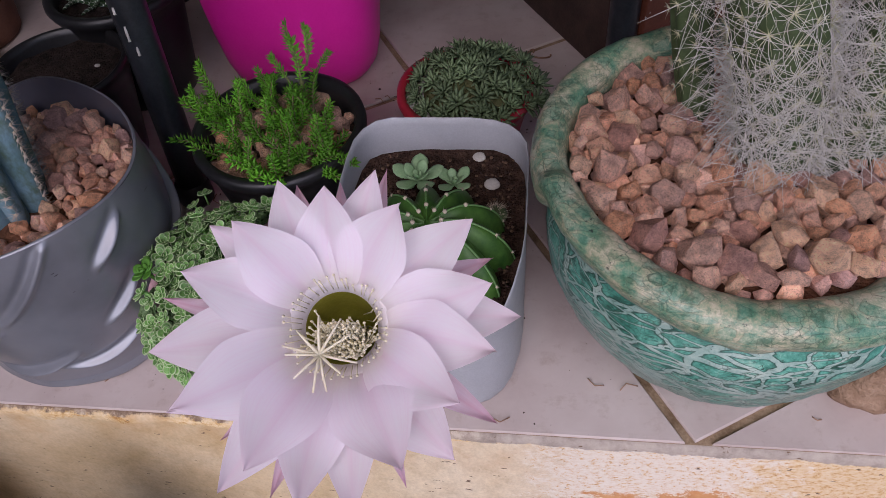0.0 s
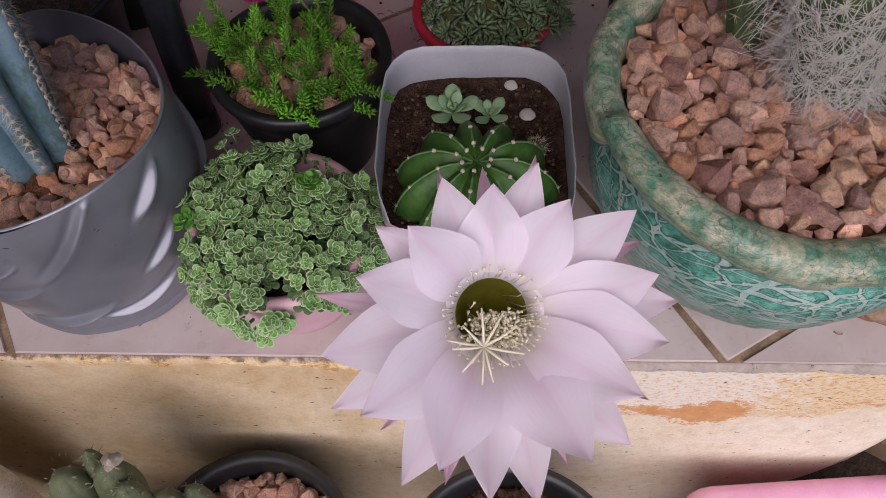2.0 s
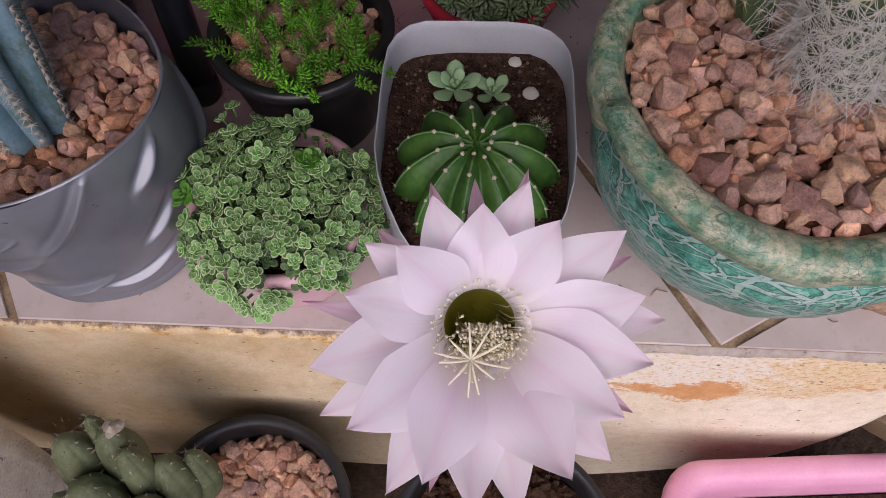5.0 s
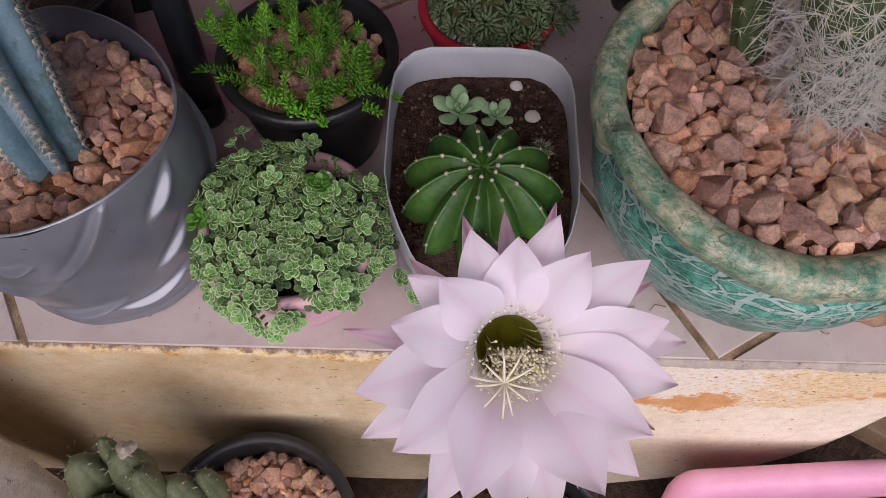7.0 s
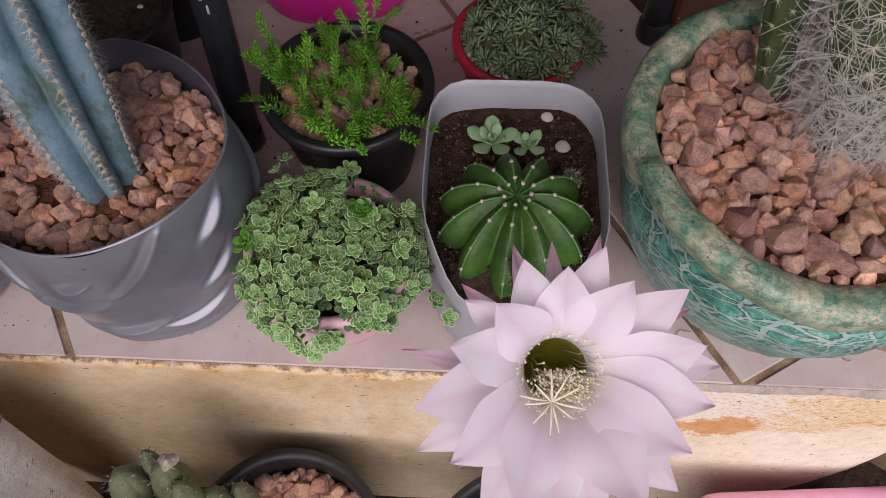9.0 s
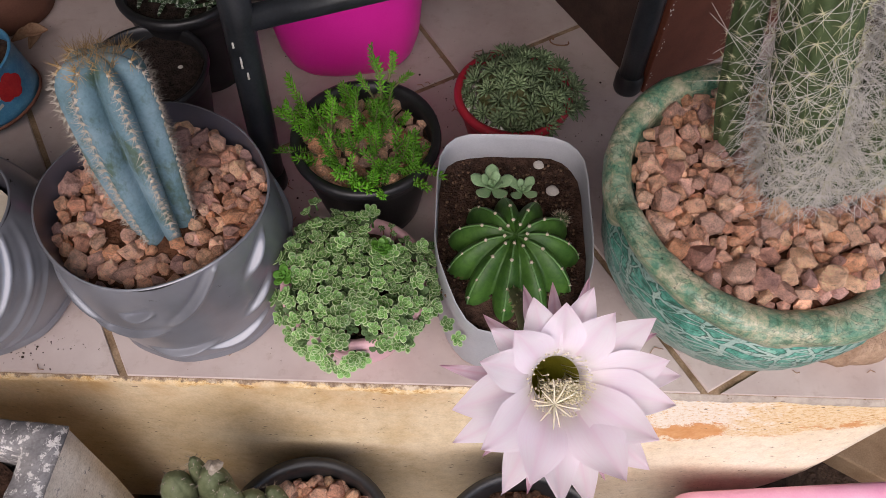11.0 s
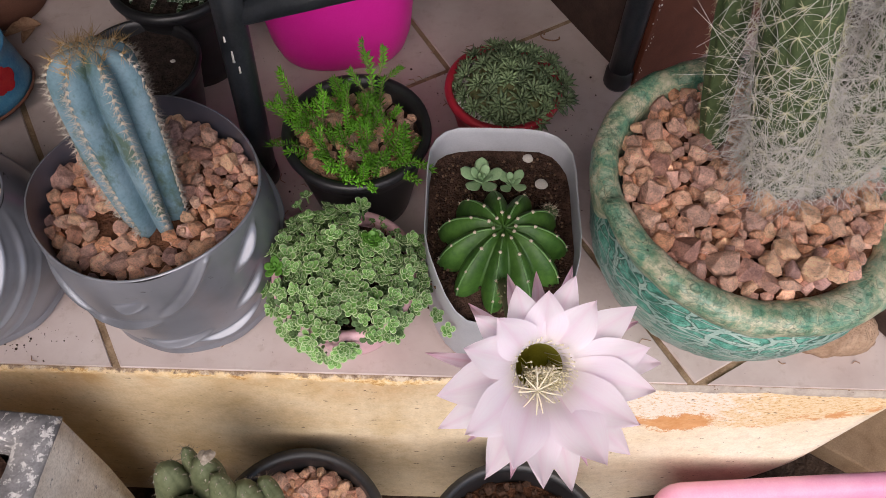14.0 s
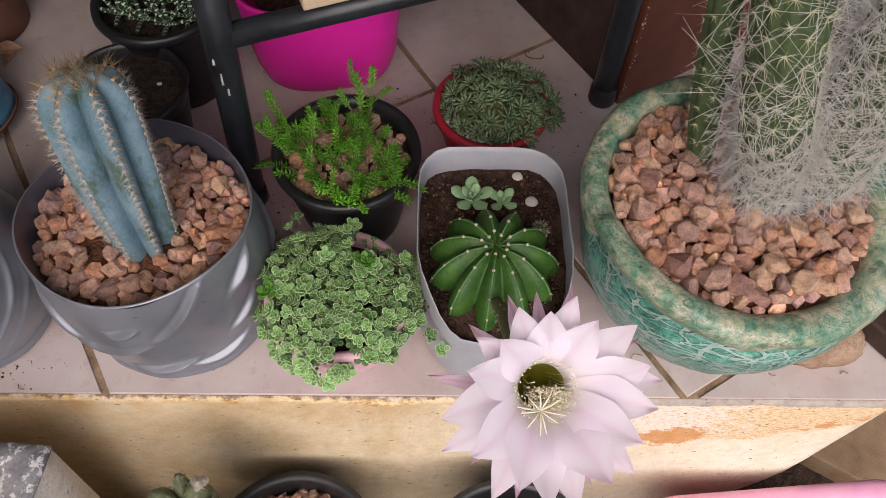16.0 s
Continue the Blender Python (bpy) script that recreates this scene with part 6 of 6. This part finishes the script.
def brown_box():
    t = thing("wooden_box", (0.275, 0.420, 0.0), "red-brown painted wooden box, shade of its sides put into their colour", "box")
    u = Vector((-0.52, 0.854, 0)).normalized()
    w = Vector((0.854, 0.52, 0)).normalized()
    rot = math.atan2(w.y, w.x)
    g = Geo()
    block(g, (0.36, 0.012, 0.40), tuple(w * 0.18 + Vector((0, 0, 0.20))), rot)
    soften(part("front_board", g, BROWN_BOARD, t, "red-brown painted board", smooth=False), 0.0015)
    # side boards take a darker brown: the shade on them is painted in
    g = Geo()
    block(g, (0.012, 0.30, 0.40), tuple(u * 0.16 + w * 0.006 + Vector((0, 0, 0.20))), rot)
    soften(part("side_board", g, DARK_BOARD, t, "side board in darker brown that stands in for its shade", smooth=False), 0.0015)
    g = Geo()
    block(g, (0.012, 0.30, 0.40), tuple(u * 0.16 + w * 0.354 + Vector((0, 0, 0.20))), rot)
    soften(part("side_board", g, DARK_BOARD, t, "side board in darker brown that stands in for its shade", smooth=False), 0.0015)
    # white chips along the knocked corner
    g = Geo()
    rs = random.Random(61)
    for k in range(60):
        z = rs.uniform(0.01, 0.38)
        p = w * abs(rs.gauss(0, 0.006)) - u * 0.0061 + Vector((0, 0, z))
        g.ball(p, rs.uniform(0.0004, 0.0013), 0, 1.4, 5, 3)
    part("paint_chip", g, WHITE_PEBBLE, t, "white chips in the paint", kind="stuff")


brown_box()


def rock(name, at, size, seed, material, label):
    bm = bmesh.new()
    bmesh.ops.create_icosphere(bm, subdivisions=4, radius=1.0)
    for v in bm.verts:
        d = v.co.normalized()
        k = 1 + 0.22 * noise.noise(d * 1.4 + Vector((seed, 0, 0))) + 0.08 * noise.noise(d * 4 + Vector((seed, 3, 0))) + 0.03 * noise.noise(d * 11)
        v.co = Vector((d.x * size[0] * k, d.y * size[1] * k, max(-0.55, d.z * k) * size[2]))
    me = bpy.data.meshes.new(name)
    bm.to_mesh(me)
    bm.free()
    me.materials.append(material)
    for p in me.polygons:
        p.use_smooth = True
    ob = new(name, me)
    ob.location = at
    return tagged(ob, label, "stone")


rock("rock", (0.448, 0.062, 0.0175), (0.048, 0.027, 0.032), 3, ROCK, "brown field stone lying against the glazed bowl")


g = Geo()
block(g, (0.07, 0.22, 0.032), (0, 0, 0.016))
board = soften(new("wooden_board", g.mesh("wooden_board", DARK_BOARD, False)), 0.003)
board.matrix_basis = Matrix.Translation((0.497, 0.143, 0.001)) @ Matrix.Rotation(radians(36), 4, 'Z')
tagged(board, "dark brown wooden offcut lying at the end of the bench", "board")


# ---------------------------------------------------------------- in front of the bench, on the ground
def concrete_planter():
    t = thing("concrete_planter", (-0.435, -0.138, FLOOR_Z), "tapered hollow concrete planter, flecked grey top and limewashed sides", "planter")
    t.rotation_euler = (0, 0, radians(-4))
    top = 0.040 - FLOOR_Z
    g = Geo()

    def ring(h, z, wob=0.0):
        out = []
        for sx, sy in ((-1, -1), (1, -1), (1, 1), (-1, 1)):
            nx, ny = ((1, -1), (1, 1), (-1, 1), (-1, -1))[((-1, -1), (1, -1), (1, 1), (-1, 1)).index((sx, sy))]
            for i in range(8):
                f = i / 8
                dx, dy = ((2 * f, 0), (0, 2 * f), (-2 * f, 0), (0, -2 * f))[((-1, -1), (1, -1), (1, 1), (-1, 1)).index((sx, sy))]
                x, y = h * (sx + dx), h * (sy + dy) * 0.78
                out.append((x + wob * noise.noise((x * 40, y * 40, z * 30)), y + wob * noise.noise((y * 40, x * 40, z * 30)), z + wob * noise.noise((x * 60, y * 60, 3))))
        return out
    side = [ring(0.062, 0.0), ring(0.080, 0.2, 0.001), ring(0.096, 0.4, 0.001), ring(0.1035, top - 0.012, 0.0015)]
    g.grid(side, 1, True, (True, False))
    g.grid([side[-1], ring(0.1058, top - 0.005, 0.002), ring(0.1025, top, 0.003), ring(0.087, top + 0.001, 0.003), ring(0.074, top, 0.003), ring(0.0705, top - 0.006, 0.002), ring(0.068, top - 0.08, 0.001)], 0, True)
    part("body", g, [CONCRETE, CONCRETE_SIDE], t, smooth=True)
    soil_disc(t, 0.069, 0.058, top - 0.05, SOIL, 62)


concrete_planter()


def lumpy_cactus():
    t = thing("potted_cactus", (-0.285, -0.150, FLOOR_Z), "clump of grey-green knobbly cactus stems in a black pot", "potted cactus")
    plain_pot(t, 0.062, 0.050, 0.20, BLACK_PLASTIC, 0.004, 0.005, 0.014)
    soil_disc(t, 0.057, 0.057, 0.18, SOIL, 72)
    rs = random.Random(41)
    base = -FLOOR_Z
    heads = [(0.010, 0.042, 0.064, 0.0165), (0.024, 0.030, 0.058, 0.0125), (-0.022, 0.036, 0.060, 0.017), (-0.006, 0.052, 0.064, 0.009), (0.040, 0.030, 0.028, 0.017), (0.056, 0.040, 0.012, 0.012),
             (-0.004, 0.006, 0.052, 0.021), (0.032, -0.002, 0.030, 0.018), (-0.03, 0.0, 0.03, 0.014), (0.010, -0.03, 0.04, 0.02), (-0.028, -0.03, 0.035, 0.017)]
    heads = [(1.095 * x + 0.079, 1.095 * y + 0.013, 1.095 * z - 0.070, 1.095 * r) for x, y, z, r in heads]
    sp = Geo()
    for k, (x, y, z, r) in enumerate(heads):
        zt = base + z
        g = Geo()
        low = max(0.17, zt - 0.30)
        rings, info = column([(x * 0.2, y * 0.4, low), (x * 0.5, y * 0.6, low * 0.6 + zt * 0.4), (x - 0.005, y - 0.012, zt - 0.075), (x, y, zt)], [r * 0.8, r * 0.9, r * 1.0, r * 1.1, r * 0.95], 5, 0.10, 10, 0.70, 60)
        rings = [[p + (p - info[i][0]) * 0.09 * noise.noise(p * 26 + Vector((k, 0, 0))) for p in ring] for i, ring in enumerate(rings)]
        g.grid(rings, 0, True, (True, True))
        part("stem", g, LUMPY_CACTUS, t)
        for rib in range(5):
            for i in (48, 54, 58):
                p = rings[i][rib * 10]
                sp.ball(p, 0.0009, 0, 1.0, 6, 4)
                for q in range(3):
                    sp.spike(p, p + (p - info[i][0]).normalized() * 0.004 + Vector((rs.uniform(-1, 1), rs.uniform(-1, 1), rs.uniform(0, 1))) * 0.003, 0.0003)
    # dry torn skin and shrivelled buds on some tips
    for x, y, z, r, s in ((0.0935, 0.0635, -0.0015, 0.022, 0.0085),):
        g = Geo()
        rows = [[(x + s * f * math.cos(a) * (1 + 0.9 * noise.noise((2.6 * math.cos(a), 2.6 * math.sin(a), x * 90))), y + s * f * math.sin(a) * (1 + 0.9 * noise.noise((2.6 * math.cos(a), 2.6 * math.sin(a), x * 90))),
                  base + z + 0.003 - 0.35 * s * f * f + 0.0012 * noise.noise((9 * f, 4 * a, x * 50)) + (0.002 if f == 0 else 0)) for a in (2 * math.pi * j / 18 for j in range(18))] for f in (0.0, 0.25, 0.5, 0.75, 1.0)]
        g.grid(rows)
        part("scar", g, SCAR, t, "dry beige torn skin")
    for k in range(90):
        x, y, z, r = rs.choice(heads)
        a, b = rs.uniform(0, 6.28), rs.uniform(0.1, 1.3)
        o = Vector((math.sin(b) * math.cos(a), math.sin(b) * math.sin(a), math.cos(b)))
        p = Vector((x, y, base + z - 0.012)) + o * r
        sp.spike(p, p + o * rs.uniform(0.002, 0.005), 0.0003)
    part("spine_coat", sp, SCAR, t, kind="stuff")


lumpy_cactus()


def low_gravel_pot():
    t = thing("gravel_pot", (-0.125, -0.1265, FLOOR_Z), "black pot of reddish gravel standing below the bench", "pot")
    h = -0.191 - FLOOR_Z
    plain_pot(t, 0.1003, 0.078, h, BLACK_PLASTIC, 0.005, 0.007, 0.018)
    soil_disc(t, 0.0945, 0.0945, h - 0.055, RED_SOIL, 82)
    gravel(t, round_inside(0, 0, 0.0945), (-0.1, 0.1, -0.1, 0.1), lambda x, y: h - 0.040, 0.0175, 51, (), 2, None, 190)


low_gravel_pot()


def low_soil_pot():
    t = thing("soil_pot", (0.131, -0.145, FLOOR_Z), "black pot of crumbly brown soil standing below the bench", "pot")
    h = -0.179 - FLOOR_Z
    plain_pot(t, 0.1086, 0.084, h, BLACK_PLASTIC, 0.005, 0.006, 0.016)
    soil_disc(t, 0.104, 0.104, h - 0.053, RED_SOIL, 92)
    gravel(t, round_inside(0, 0, 0.1025), (-0.105, 0.105, -0.105, 0.105), lambda x, y: h - 0.045, 0.0100, 61, (), 1, CLODS, 260, 'clod')
    rs = random.Random(45)
    for k in range(3):
        g = Geo()
        p = Vector((rs.uniform(-0.02, 0.06), rs.uniform(0.02, 0.08), h - 0.042))
        g.tube([p, p + Vector((0.004, 0.002, 0.014)), p + Vector((0.002 * k, 0.006, 0.026))], [0.0012, 0.001, 0.0014], 5)
        part("dead_stalk", g, WOOL, t, "pale dead stalk")


low_soil_pot()


def pink_planter():
    t = thing("pink_planter", (0.492, -0.130, FLOOR_Z), "long pale pink plastic trough planter", "planter")
    t.rotation_euler = (0, 0, radians(4.8))
    h = -0.235 - FLOOR_Z
    g = Geo()

    def sq(hx, hy, c, z):
        ring = []
        for sx, sy, a0 in ((1, 1, 0.0), (-1, 1, math.pi / 2), (-1, -1, math.pi), (1, -1, 1.5 * math.pi)):
            for i in range(7):
                a = a0 + math.pi / 2 * i / 6
                ring.append((sx * (hx - c) + c * math.cos(a), sy * (hy - c) + c * math.sin(a), z))
        return ring
    rows = [sq(0.15, 0.07, 0.03, 0), sq(0.17, 0.088, 0.04, h - 0.03), sq(0.167, 0.087, 0.04, h - 0.028), sq(0.180, 0.100, 0.045, h - 0.026), sq(0.185, 0.105, 0.05, h - 0.020), sq(0.186, 0.106, 0.05, h - 0.008),
            sq(0.183, 0.103, 0.048, h - 0.002), sq(0.176, 0.096, 0.044, h), sq(0.166, 0.086, 0.04, h - 0.001), sq(0.160, 0.080, 0.036, h - 0.006), sq(0.156, 0.076, 0.034, h - 0.03), sq(0.14, 0.06, 0.03, h - 0.12)]
    g.grid(rows, 0, True, (True, False))
    part("trough", g, PINK_TUB, t)
    g = Geo()
    g.add([(-0.15, -0.07, h - 0.05), (0.15, -0.07, h - 0.05), (0.15, 0.07, h - 0.05), (-0.15, 0.07, h - 0.05)], [(0, 1, 2, 3)])
    part("soil", g, SOIL, t)


pink_planter()

# rubble at the end of the bench
g = Geo()
block(g, (0.22, 0.16, 0.05), (0, 0, 0.025))
slab = soften(new("clay_slab", g.mesh("clay_slab", TAN_SLAB, False)), 0.004)
slab.matrix_basis = Matrix.Translation((0.775, 0.115, FLOOR_Z)) @ Matrix.Rotation(radians(-30), 4, 'Z')
tagged(slab, "tan clay slab lying on the dark earth", "slab")
rock("rubble_stone", (0.60, -0.005, FLOOR_Z + 0.015), (0.03, 0.022, 0.02), 8, CONCRETE, "grey rubble stone on the dark earth")

# crumbs of soil and leaf scattered on the tiles
rs = random.Random(77)
g = Geo()
for k in range(420):
    x, y = rs.choice(((rs.gauss(0.22, 0.05), rs.gauss(0.33, 0.09)), (rs.gauss(0.02, 0.05), rs.gauss(0.36, 0.05)), (rs.uniform(-0.6, 0.5), rs.uniform(0.01, 0.5)), (rs.gauss(-0.42, 0.05), rs.gauss(0.03, 0.012)), (rs.gauss(-0.14, 0.02), rs.gauss(0.19, 0.05))))
    if not (-0.9 < x < 0.52 and 0.006 < y < 0.9):
        continue
    s = abs(rs.gauss(0, 0.0006)) + 0.0003
    g.ball((x, y, s * 0.4 + 0.0002), s, 0, 0.6, 5, 3)
tagged(new("soil_crumbs", g.mesh("soil_crumbs", DARK_CRUMB)), "dark crumbs of soil scattered over the tiles", "crumbs", kind="stuff")
g = Geo()
for k in range(34):
    x, y = rs.choice(((rs.gauss(-0.135, 0.012), rs.gauss(0.20, 0.05)), (rs.gauss(0.03, 0.03), rs.gauss(0.40, 0.04)), (rs.uniform(-0.4, 0.5), rs.uniform(0.01, 0.06))))
    if not 0.006 < y < 0.9:
        continue
    a, l = rs.uniform(0, 6.28), rs.uniform(0.004, 0.011)
    p = Vector((x, y, 0.0012))
    g.tube([p, p + Vector((l * math.cos(a), l * math.sin(a), 0.0006)), p + Vector((1.6 * l * math.cos(a + 0.5), 1.6 * l * math.sin(a + 0.5), 0.0002))], 0.0005, 4)
tagged(new("twig_litter", g.mesh("twig_litter", DRY_LEAF)), "dry twig and leaf scraps on the tiles", "litter", kind="stuff")

# a dry curled tendril on the tiles
g = Geo()
g.tube([(0.158 + 0.007 * math.cos(0.55 * k) + 0.0018 * k, 0.508 + 0.007 * math.sin(0.55 * k) - 0.0006 * k, 0.0022 + 0.0012 * math.sin(0.9 * k)) for k in range(14)], 0.0011, 5)
tagged(new("tendril", g.mesh("tendril", DRY_LEAF)), "dry brown curled tendril lying on the tiles", "tendril")
